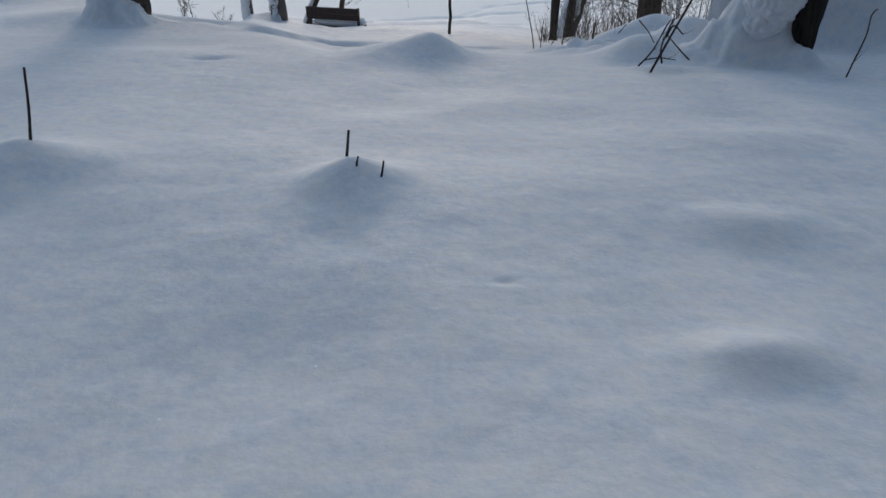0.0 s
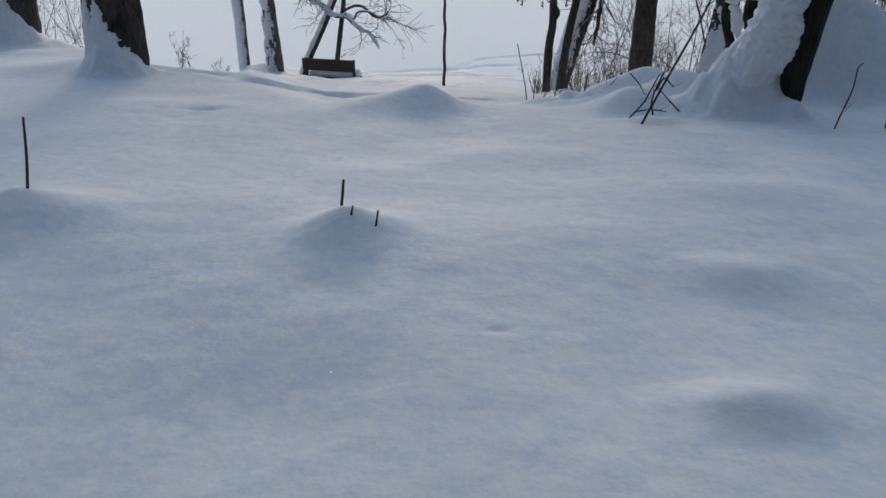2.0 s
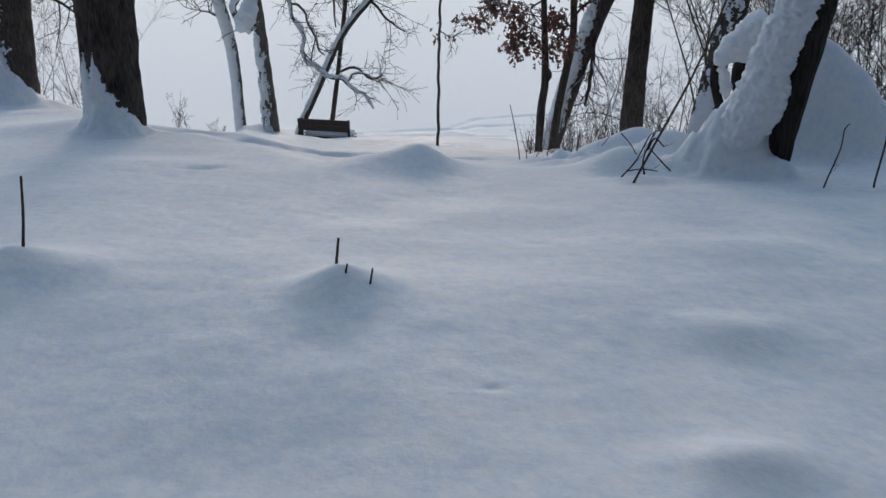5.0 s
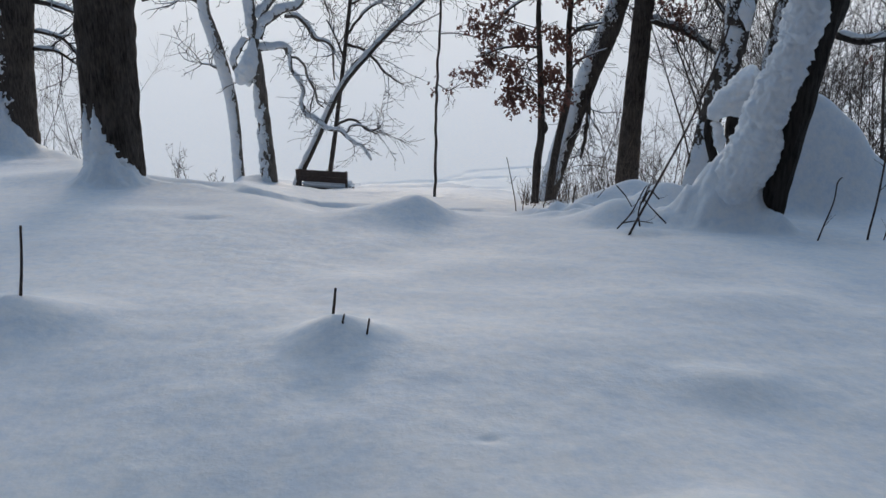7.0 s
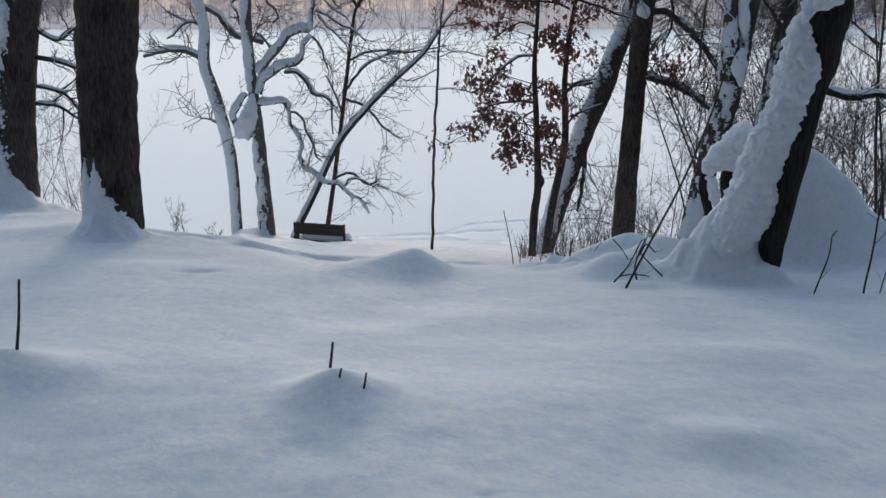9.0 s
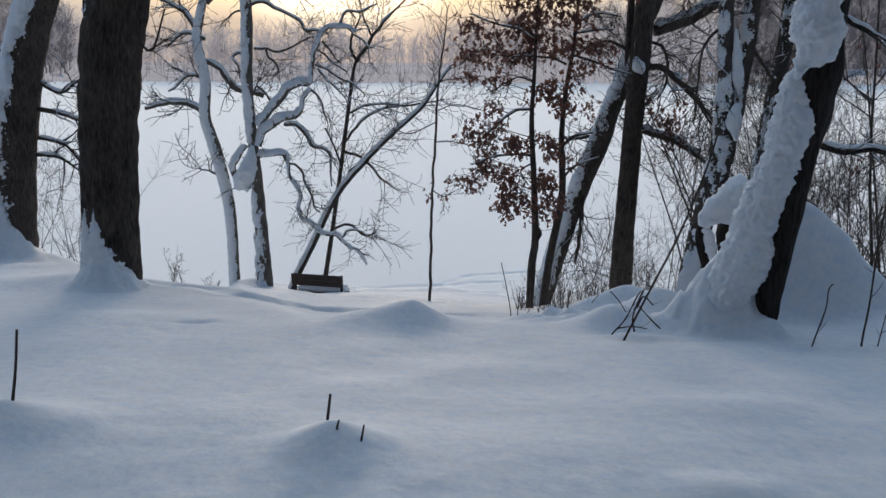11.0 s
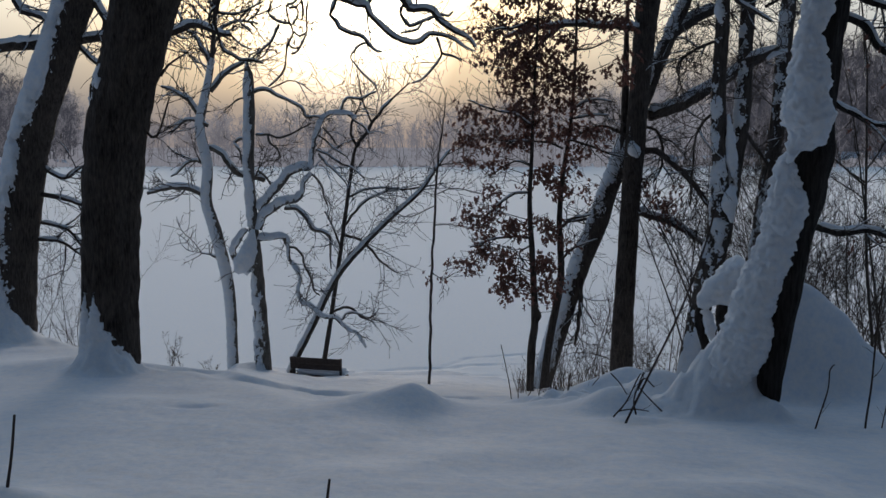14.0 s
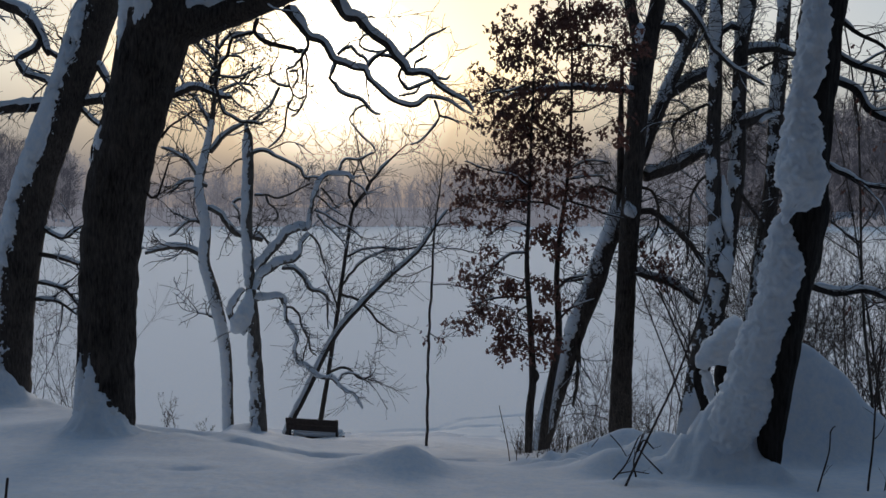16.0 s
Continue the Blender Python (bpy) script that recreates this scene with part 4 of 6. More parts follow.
def dead_tree():
    t = Tree("lakeside_tree", (-4.58, 22.00, 0.99), "broken-topped dead tree with crooked snowy limbs at the shore", PALE, 14, 0.62)
    stem = t.limb([(-4.57, 22.00, 0.45), (-4.57, 22.00, 1.16), (-4.63, 22.00, 2.71), (-4.69, 22.00, 3.84), (-4.75, 22.00, 4.68), (-4.81, 22.00, 6.07), (-4.77, 22.00, 7.18), (-4.76, 22.00, 8.10), (-4.80, 22.00, 8.42), (-4.82, 22.00, 8.62)], [0.236, 0.195, 0.160, 0.139, 0.118, 0.118, 0.125, 0.115, 0.075, 0.012], "trunk", 16, 0.12, 0.12)
    t.stuck(stem, (-0.5, -0.75, 0.2), 1.0, 2.0, -0.45)
    t.patch([(-5.15, 21.80, 3.47), (-4.98, 21.80, 3.70), (-4.81, 21.80, 4.07), (-4.71, 21.80, 4.53)], (0.08, 0.24, 0.20, 0.04), "snow heaped in the crook of a limb")
    for pts, w, c in (
            ([(-4.88, 22.00, 3.42), (-5.15, 22.00, 3.67), (-5.29, 22.00, 3.98), (-5.15, 22.00, 4.19), (-4.91, 22.00, 4.51)], (18, 18, 17, 15, 11), 1),
            ([(-4.62, 22.00, 5.01), (-4.37, 22.00, 5.29), (-4.02, 22.00, 5.65), (-3.81, 22.00, 5.93), (-3.53, 22.00, 6.04), (-3.31, 22.00, 6.03), (-3.28, 22.00, 6.28), (-3.25, 22.00, 6.54), (-3.16, 22.00, 6.82), (-3.04, 22.00, 7.10), (-2.88, 22.00, 7.29), (-2.62, 22.00, 7.35), (-2.38, 22.00, 7.33), (-2.16, 22.00, 7.21)], (17, 18, 18, 19, 19, 15, 12, 11, 10, 10, 9, 9, 7, 4), 1),
            ([(-4.63, 22.00, 4.51), (-4.53, 22.00, 4.79), (-4.30, 22.00, 5.00), (-3.95, 22.00, 5.19), (-3.65, 22.00, 5.26), (-3.53, 22.00, 5.45), (-3.46, 22.00, 5.71), (-3.27, 22.00, 5.88)], (21, 20, 19, 18, 16, 13, 11, 8), 1),
            ([(-4.69, 22.00, 4.26), (-4.31, 22.00, 4.31), (-3.99, 22.00, 4.31), (-3.93, 22.00, 4.10), (-3.85, 22.00, 3.73), (-3.74, 22.00, 3.52), (-3.61, 22.00, 3.28), (-3.66, 22.00, 3.00), (-3.60, 22.00, 2.71), (-3.41, 22.00, 2.63), (-3.23, 22.00, 2.46), (-3.00, 22.00, 2.32), (-2.77, 22.00, 2.28), (-2.58, 22.00, 2.14), (-2.37, 22.00, 1.94), (-2.23, 22.00, 1.91), (-2.12, 22.00, 1.71), (-2.01, 22.00, 1.54)], (16, 15, 14, 10, 9, 9, 9, 9, 9, 9, 8, 8, 8, 7, 6, 5, 4, 3), 0.9),
            ([(-3.88, 22.00, 4.08), (-3.68, 22.00, 4.05), (-3.55, 22.00, 3.84), (-3.51, 22.00, 3.60), (-3.34, 22.00, 3.28), (-3.29, 22.00, 3.02), (-3.12, 22.00, 2.84)], (6, 6, 6, 6, 6, 5, 3), 0.6),
            ([(-3.96, 22.00, 5.04), (-3.68, 22.00, 5.03), (-3.47, 22.00, 4.82), (-3.26, 22.00, 4.52), (-3.05, 22.00, 4.47), (-2.90, 22.00, 4.36), (-2.82, 22.00, 4.10), (-2.85, 22.00, 3.84), (-2.81, 22.00, 3.53)], (10, 10, 10, 10, 8, 7, 6, 5, 3), 0.9),
            ([(-4.71, 22.00, 7.83), (-4.35, 22.00, 7.91), (-4.07, 22.00, 7.73), (-3.73, 22.00, 7.60), (-3.52, 22.00, 7.46), (-3.40, 22.00, 7.25), (-3.11, 22.00, 7.24), (-2.87, 22.00, 7.28)], (9, 8, 7, 6, 6, 6, 5, 4), 0.8),
            ([(-4.63, 22.00, 6.83), (-4.36, 22.00, 6.83), (-4.08, 22.00, 6.77), (-3.66, 22.00, 6.90), (-3.27, 22.00, 7.11)], (6, 6, 6, 5, 4), 0.6),
            ([(-4.34, 22.00, 6.82), (-4.29, 22.00, 6.60), (-4.11, 22.00, 6.49), (-4.06, 22.00, 6.29), (-4.21, 22.00, 6.20)], (6, 6, 5, 5, 3), 0.5),
            ([(-4.24, 22.00, 7.95), (-3.93, 22.00, 8.08), (-3.71, 22.00, 8.12), (-3.38, 22.00, 8.02)], (4, 4, 3, 2), 0.3),
            ([(-2.58, 22.00, 7.36), (-2.49, 22.00, 7.55), (-2.38, 22.00, 7.68), (-1.99, 22.00, 7.73), (-1.69, 22.00, 7.86)], (6, 6, 5, 5, 3), 0.8),
            ([(-2.38, 22.00, 7.32), (-2.20, 22.00, 7.15), (-2.00, 22.00, 7.01), (-1.89, 22.00, 6.83)], (4, 4, 4, 3), 0.4),
            ([(-3.18, 22.00, 6.46), (-2.90, 22.00, 6.35), (-2.56, 22.00, 6.13), (-2.21, 22.00, 5.97), (-2.00, 22.00, 5.72)], (5, 5, 5, 4, 2), 0.4),
            ([(-3.15, 22.00, 6.83), (-2.94, 22.00, 6.68), (-2.69, 22.00, 6.46), (-2.39, 22.00, 6.28)], (5, 5, 4, 3), 0.4),
            ([(-3.00, 22.00, 7.01), (-2.83, 22.00, 6.83), (-2.67, 22.00, 6.60), (-2.55, 22.00, 6.49)], (5, 5, 4, 2), 0.3),
            ([(-3.11, 22.00, 6.38), (-2.95, 22.00, 6.14), (-2.72, 22.00, 5.96), (-2.49, 22.00, 5.72), (-2.39, 22.00, 5.51)], (5, 5, 4, 3, 2), 0.4),
            ([(-4.61, 22.00, 5.96), (-4.44, 22.00, 5.82), (-4.30, 22.00, 5.65), (-4.26, 22.00, 5.57)], (6, 6, 5, 3), 0.5),
            ([(-3.48, 22.00, 2.71), (-3.41, 22.00, 3.07), (-3.30, 22.00, 3.42)], (4, 3, 3), 0.2),
            ([(-2.76, 22.00, 2.29), (-2.54, 22.00, 2.26), (-2.49, 22.00, 2.39), (-2.32, 22.00, 2.43), (-2.09, 22.00, 2.32), (-1.81, 22.00, 2.18)], (5, 5, 5, 5, 4, 2), 0.6),
            ([(-4.76, 22.00, 7.66), (-4.97, 22.00, 7.69), (-5.18, 22.00, 7.57), (-5.39, 22.00, 7.39)], (5, 5, 4, 2), 0.4),
            ([(-4.82, 22.00, 6.63), (-4.98, 22.00, 6.74), (-5.16, 22.00, 6.65), (-5.05, 22.00, 6.42), (-4.99, 22.00, 6.14)], (7, 7, 6, 5, 4), 0.6),
            ([(-3.28, 22.00, 5.86), (-3.12, 22.00, 5.72), (-3.01, 22.00, 5.45), (-2.95, 22.00, 5.21), (-2.90, 22.00, 5.04)], (6, 6, 5, 4, 2), 0.3)):
        li = t.limb(pts, [q * 0.68 / 2 * 22 / 1583 for q in w], "limb", 9, 0.08, 0.15, 0, c, 0.04)
        if max(w) > 15:
            t.stuck(li, (-0.35, -0.75, 0.5), 0.8, 2.2, 0.05)
        t.shoots(li, 3.8, 0.62, 0.009, 2, 0.35, 0.0)
    t.done()


def slim_pair():
    t = Tree("slim_tree", (-3.24, 23.40, 0.85), "thin dark bare tree behind the bench", BARK, 15, 0.6)
    stem = t.limb([(-3.26, 23.40, 0.44), (-3.22, 23.40, 0.97), (-3.07, 23.40, 1.87), (-2.88, 23.40, 3.07), (-2.70, 23.40, 4.26), (-2.55, 23.40, 5.30), (-2.39, 23.40, 6.34), (-2.30, 23.40, 6.56)], [0.070, 0.064, 0.059, 0.055, 0.052, 0.048, 0.041, 0.037], "trunk", 8, 0.15)
    for pts, w in (([(-2.30, 23.40, 6.55), (-2.46, 23.40, 6.86), (-2.39, 23.40, 7.25), (-2.18, 23.40, 7.69)], (6, 5, 4, 2)), ([(-2.30, 23.40, 6.55), (-1.95, 23.40, 7.08), (-1.50, 23.40, 7.66), (-0.91, 23.40, 8.18)], (7, 6, 4, 2)), ([(-1.90, 23.40, 7.15), (-2.12, 23.40, 7.66), (-2.27, 23.40, 8.40)], (4, 3, 2)),
                   ([(-2.65, 23.40, 4.49), (-2.13, 23.40, 5.08), (-1.54, 23.40, 5.38), (-0.80, 23.40, 5.45)], (5, 4, 3, 2)), ([(-2.68, 23.40, 4.26), (-2.14, 23.40, 4.04), (-1.69, 23.40, 3.52), (-1.25, 23.40, 3.22)], (5, 5, 4, 2)), ([(-2.55, 23.40, 5.23), (-1.98, 23.40, 5.45), (-0.95, 23.40, 5.45), (-0.06, 23.40, 5.60)], (4, 3, 3, 2)),
                   ([(-2.88, 23.40, 3.07), (-2.58, 23.40, 3.67), (-2.36, 23.40, 3.89)], (4, 3, 2)), ([(-2.76, 23.40, 3.89), (-2.95, 23.40, 4.41), (-3.17, 23.40, 4.86)], (4, 3, 2)), ([(-3.04, 23.40, 2.17), (-2.59, 23.40, 2.32), (-2.14, 23.40, 2.02), (-1.85, 23.40, 2.10)], (5, 5, 4, 2))):
        li = t.limb(pts, [q / 2 * 23.4 / 1583 for q in w], "branch", 6, 0.15, 0.1, 0, 0.5, 0.04)
        t.shoots(li, 4.5, 0.9, 0.009, 2, 0.25, 0.1)
    t.shoots((stem[0][20:], stem[1][20:]), 3, 0.9, 0.009, 2, 0.25, 0.1)
    t.done()
    t = Tree("leaning_tree", (-3.95, 23.20, 0.90), "thin leaning tree with a line of snow on its back", BARK, 16, 0.5)
    stem = t.limb([(-4.13, 23.20, 0.50), (-3.95, 23.20, 0.94), (-3.53, 23.20, 1.76), (-2.86, 23.20, 3.10), (-2.12, 23.20, 3.99), (-1.38, 23.20, 4.73), (-0.65, 23.20, 5.39), (-0.21, 23.20, 6.02), (0.12, 23.20, 6.46)], [0.073, 0.073, 0.066, 0.062, 0.059, 0.051, 0.041, 0.029, 0.019], "trunk", 10, 0.12, 0.1, 0, 0.95)
    t.shoots((stem[0][26:], stem[1][26:]), 3, 1.1, 0.011, 2, 0.25, 0.1)
    t.shoots((stem[0][:26], stem[1][:26]), 1.5, 0.5, 0.009, 2, 0.25, 0.1)
    t.done()


def sapling():
    t = Tree("sapling", (-0.34, 18.20, 1.67), "thin straight bare sapling standing in the snow", BARK, 17, 0.7)
    stem = t.limb([(-0.35, 18.20, 1.50), (-0.33, 18.20, 1.85), (-0.30, 18.20, 3.25), (-0.25, 18.20, 4.76), (-0.18, 18.20, 5.80), (-0.13, 18.20, 6.37), (-0.05, 18.20, 6.95), (0.02, 18.20, 7.63)], [0.032, 0.030, 0.028, 0.025, 0.022, 0.017, 0.013, 0.009], "trunk", 8, 0.1, 0.1, 0, 0, 0.025)
    for pts in ([(-0.25, 18.20, 4.94), (0.18, 18.20, 4.94), (0.76, 18.20, 4.76), (0.99, 18.20, 4.41)], [(-0.18, 18.20, 5.57), (0.18, 18.20, 5.69), (0.76, 18.20, 5.57)], [(-0.21, 18.20, 5.34), (-0.74, 18.20, 5.11), (-1.08, 18.20, 5.22)], [(-0.15, 18.20, 6.15), (0.18, 18.20, 6.20), (0.76, 18.20, 6.26)], [(-0.27, 18.20, 3.95), (-0.05, 18.20, 3.83), (0.18, 18.20, 3.95)]):
        li = t.limb(pts, [0.012, 0.010, 0.007, 0.004][:len(pts)], "branch", 5, 0.1, 0.1)
        t.shoots(li, 5, 0.5, 0.006, 2, 0.2, 0.05)
    t.shoots((stem[0][30:], stem[1][30:]), 3.5, 0.7, 0.007, 2, 0.2, 0.1)
    leaves(t, [stem[0][24]], 12, 0.12)
    t.done()


def leaves(tree, spots, count, spread, size=0.095):
    """Withered lobed leaves that hang in clumps."""
    rng = tree.rng
    v, f = [], []
    for s in spots:
        for _ in range(count):
            c = s + Vector((rng.gauss(0, spread), rng.gauss(0, spread), rng.gauss(-0.3 * spread, spread * 0.75)))
            ln, w = size * rng.uniform(0.7, 1.5), size * rng.uniform(0.3, 0.6)
            m = Euler((rng.uniform(-1.1, 1.1), rng.uniform(-0.8, 0.8), rng.uniform(0, 6.28))).to_matrix()
            b, cup = len(v), rng.uniform(0.1, 0.35) * ln
            for px, pz, py in ((0, 0, 0), (w * 0.55, -0.25 * ln, cup), (w * 0.3, -0.45 * ln, 0), (w, -0.68 * ln, cup), (w * 0.35, -0.85 * ln, 0), (0, -1.1 * ln, 0.3 * cup),
                               (-w * 0.4, -0.85 * ln, 0), (-w, -0.62 * ln, cup), (-w * 0.3, -0.45 * ln, 0), (-w * 0.6, -0.2 * ln, cup)):
                v.append(tuple(c + m @ Vector((px, py, pz))))
            f += [(b, b + 1, b + 2, b + 8), (b, b + 8, b + 9), (b + 2, b + 3, b + 4, b + 8), (b + 4, b + 6, b + 7, b + 8), (b + 4, b + 5, b + 6)]
    tagged(mesh_object("foliage", v, f, LEAF, tree.ob, "withered brown leaves still hanging", False), kind="stuff")


def leafy_oak():
    t = Tree("young_oak", (1.71, 16.60, 1.88), "two-stemmed young oak holding withered brown leaves", BARK, 18)
    a = t.limb([(1.58, 16.50, 1.54), (1.59, 16.50, 1.96), (1.62, 16.50, 2.81), (1.67, 16.50, 3.32), (1.61, 16.50, 4.50), (1.55, 16.50, 5.45), (1.58, 16.50, 6.39), (1.60, 16.50, 7.22), (1.65, 16.50, 8.46), (1.69, 16.50, 9.38), (1.71, 16.50, 9.99)], [0.078, 0.073, 0.078, 0.070, 0.054, 0.044, 0.034, 0.026, 0.021, 0.016, 0.010], "trunk", 10, 0.1, 0.12)
    b = t.limb([(1.85, 16.80, 1.45), (1.87, 16.80, 1.88), (2.00, 16.80, 2.96), (2.18, 16.80, 4.04), (2.14, 16.80, 5.11), (2.19, 16.80, 5.96), (2.32, 16.80, 6.91), (2.39, 16.80, 8.07), (2.40, 16.80, 9.33), (2.35, 16.80, 10.37), (2.36, 16.80, 11.61)], [0.080, 0.074, 0.074, 0.068, 0.054, 0.043, 0.034, 0.027, 0.022, 0.018, 0.010], "trunk", 10, 0.1, 0.12)
    stub = t.limb([(1.66, 16.50, 3.24), (1.74, 16.50, 3.36), (1.72, 16.50, 3.50)], [0.05, 0.05, 0.03], "stub", 8, 0.04, 0.2, 0, 1.0)
    spots = []
    rng = t.rng
    for pts, w in (
            ([(2.15, 16.50, 6.49), (1.94, 16.50, 6.58), (1.52, 16.50, 6.63), (1.10, 16.50, 6.62), (0.77, 16.50, 6.68)], (6, 6, 5, 4, 3)),
            ([(1.54, 16.50, 5.69), (1.26, 16.50, 5.66), (1.00, 16.50, 5.47), (0.72, 16.50, 5.24)], (6, 6, 5, 3)),
            ([(1.58, 16.50, 4.85), (1.37, 16.50, 4.88), (1.11, 16.50, 4.84), (0.80, 16.50, 4.80), (0.46, 16.50, 4.65)], (8, 7, 6, 4, 3)),
            ([(2.09, 16.50, 4.98), (2.22, 16.50, 5.13), (2.38, 16.50, 5.23), (2.67, 16.50, 5.28)], (8, 8, 7, 4)),
            ([(2.10, 16.50, 4.34), (2.26, 16.50, 4.55), (2.52, 16.50, 4.73), (2.80, 16.50, 4.83)], (7, 6, 5, 3)),
            ([(2.25, 16.50, 6.64), (2.61, 16.50, 6.55), (2.98, 16.50, 6.41), (3.31, 16.50, 6.32)], (6, 6, 5, 3)),
            ([(2.29, 16.50, 7.18), (2.56, 16.50, 7.32), (2.72, 16.50, 7.38), (3.10, 16.50, 7.32)], (6, 5, 4, 3)),
            ([(2.25, 16.50, 7.01), (2.58, 16.50, 7.08), (2.99, 16.50, 7.09)], (5, 5, 3)),
            ([(1.60, 16.50, 4.71), (1.37, 16.50, 4.56), (1.51, 16.50, 4.29)], (5, 4, 3)),
            ([(1.51, 16.50, 8.77), (1.20, 16.50, 8.66), (0.79, 16.50, 8.61)], (5, 5, 3)),
            ([(1.60, 16.50, 6.91), (1.26, 16.50, 7.11), (0.79, 16.50, 7.22), (0.39, 16.50, 7.37)], (5, 5, 4, 3)),
            ([(2.28, 16.50, 9.38), (2.70, 16.50, 9.48), (3.16, 16.50, 9.43)], (5, 5, 3)),
            ([(1.55, 16.50, 6.18), (1.26, 16.50, 6.26), (0.88, 16.50, 6.02)], (5, 4, 3)),
            ([(2.27, 16.50, 8.25), (2.65, 16.50, 8.30), (2.96, 16.50, 8.44)], (5, 4, 3))):
        li = t.limb(pts, [q * 0.7 / 2 * 16.5 / 1583 for q in w], "branch", 6, 0.1, 0.12, 0, 0.6, 0.03)
        t.shoots(li, 3.5, 0.5, 0.006, 2, 0.3, 0.0, 1.0, 0.2, False)
    # sprays of leaves: middle x and z, half breadth and height, clumps
    crown = [(2.23, 10.04, 0.40, 0.29, 16), (2.54, 10.15, 0.26, 0.23, 9), (1.87, 9.99, 0.19, 0.23, 6), (2.44, 9.59, 0.36, 0.21, 10), (2.07, 9.69, 0.21, 0.17, 5), (3.05, 10.18, 0.23, 0.15, 7), (3.21, 9.46, 0.27, 0.21, 10), (2.96, 9.02, 0.27, 0.25, 8), (2.54, 9.02, 0.23, 0.21, 7), (1.46, 9.61, 0.29, 0.21, 11), (0.99, 9.71, 0.17, 0.08, 3), (1.35, 9.23, 0.31, 0.29, 14), (1.87, 9.43, 0.19, 0.15, 4), (1.82, 8.97, 0.29, 0.19, 6), (0.89, 8.87, 0.25, 0.15, 7), (0.76, 8.66, 0.15, 0.15, 4), (1.51, 8.87, 0.21, 0.15, 4), (3.17, 8.82, 0.15, 0.08, 3)]
    middle = [(1.10, 8.30, 0.31, 0.17, 9), (1.67, 8.25, 0.38, 0.25, 14), (2.19, 8.46, 0.27, 0.15, 6), (2.09, 7.89, 0.31, 0.23, 12), (1.46, 7.84, 0.35, 0.19, 10), (0.84, 7.99, 0.17, 0.17, 4), (1.62, 7.48, 0.29, 0.23, 11), (2.09, 7.37, 0.15, 0.23, 5), (2.40, 7.89, 0.13, 0.13, 3), (3.07, 7.92, 0.21, 0.13, 5), (2.50, 7.48, 0.15, 0.15, 3), (1.15, 7.17, 0.25, 0.17, 6), (0.53, 7.24, 0.21, 0.10, 4), (1.52, 7.01, 0.29, 0.19, 8), (1.93, 7.01, 0.23, 0.21, 6), (2.25, 6.75, 0.15, 0.15, 3), (2.66, 6.80, 0.21, 0.13, 6)]
    low = [(0.53, 6.75, 0.23, 0.15, 6), (0.90, 6.59, 0.23, 0.13, 4), (1.47, 6.70, 0.19, 0.13, 4), (2.46, 6.54, 0.15, 0.10, 2), (0.48, 6.33, 0.17, 0.08, 2), (1.05, 6.33, 0.15, 0.10, 2), (0.74, 6.18, 0.10, 0.06, 1), (1.89, 6.18, 0.15, 0.13, 3), (2.30, 6.23, 0.10, 0.08, 2), (1.00, 5.92, 0.15, 0.13, 2), (1.94, 5.92, 0.27, 0.19, 7), (1.37, 5.87, 0.15, 0.08, 1), (2.36, 5.76, 0.23, 0.10, 4), (0.50, 5.32, 0.10, 0.13, 4), (0.86, 5.26, 0.16, 0.15, 6), (1.32, 5.08, 0.21, 0.21, 7), (1.89, 5.19, 0.19, 0.21, 6), (2.10, 4.87, 0.13, 0.10, 3)]
    lowest = [(0.74, 4.66, 0.25, 0.09, 5), (0.32, 4.56, 0.15, 0.10, 2), (0.48, 4.38, 0.10, 0.08, 2), (1.16, 4.45, 0.25, 0.13, 5), (1.69, 4.35, 0.25, 0.15, 5), (1.90, 4.19, 0.17, 0.17, 4), (1.32, 4.17, 0.15, 0.13, 4), (1.01, 4.06, 0.13, 0.08, 3), (1.27, 3.92, 0.15, 0.15, 3), (0.90, 3.92, 0.10, 0.06, 1), (1.48, 3.98, 0.10, 0.08, 2), (1.82, 3.89, 0.15, 0.08, 3), (1.84, 4.50, 0.15, 0.08, 3)]
    for x, z, rx, rz, n in crown + middle + low + lowest:
        hub = Vector((x, 16.5 + rng.uniform(-0.35, 0.35), z))
        root = min(a[0] + b[0], key=lambda p: (p - hub).length + (0.9 if p.z > z - 0.1 else 0.0))
        reach = hub - root
        li, ra = wander(root, reach + Vector((0, 0, 0.15)), reach.length * 1.05, 0.006 + 0.004 * reach.length, rng, 0.07, 0.0, 8)
        t.twigs.add(li, ra, 4, close=False)
        for _ in range(n):
            p = hub + Vector((rng.gauss(0, 0.62) * rx, rng.gauss(0, 0.2), rng.gauss(0, 0.62) * rz))
            q = li[rng.randint(4, 8)]
            tw, tr = wander(q, p - q, (p - q).length, 0.005, rng, 0.15, 0.0, 4)
            t.twigs.add(tw, [max(0.004, v) for v in tr], 3, close=False)
            spots += [tw[-1], tw[-1] + Vector((rng.gauss(0, 0.09), rng.gauss(0, 0.1), rng.gauss(-0.03, 0.08)))]
    leaves(t, spots, 8, 0.09, 0.095)
    t.done()


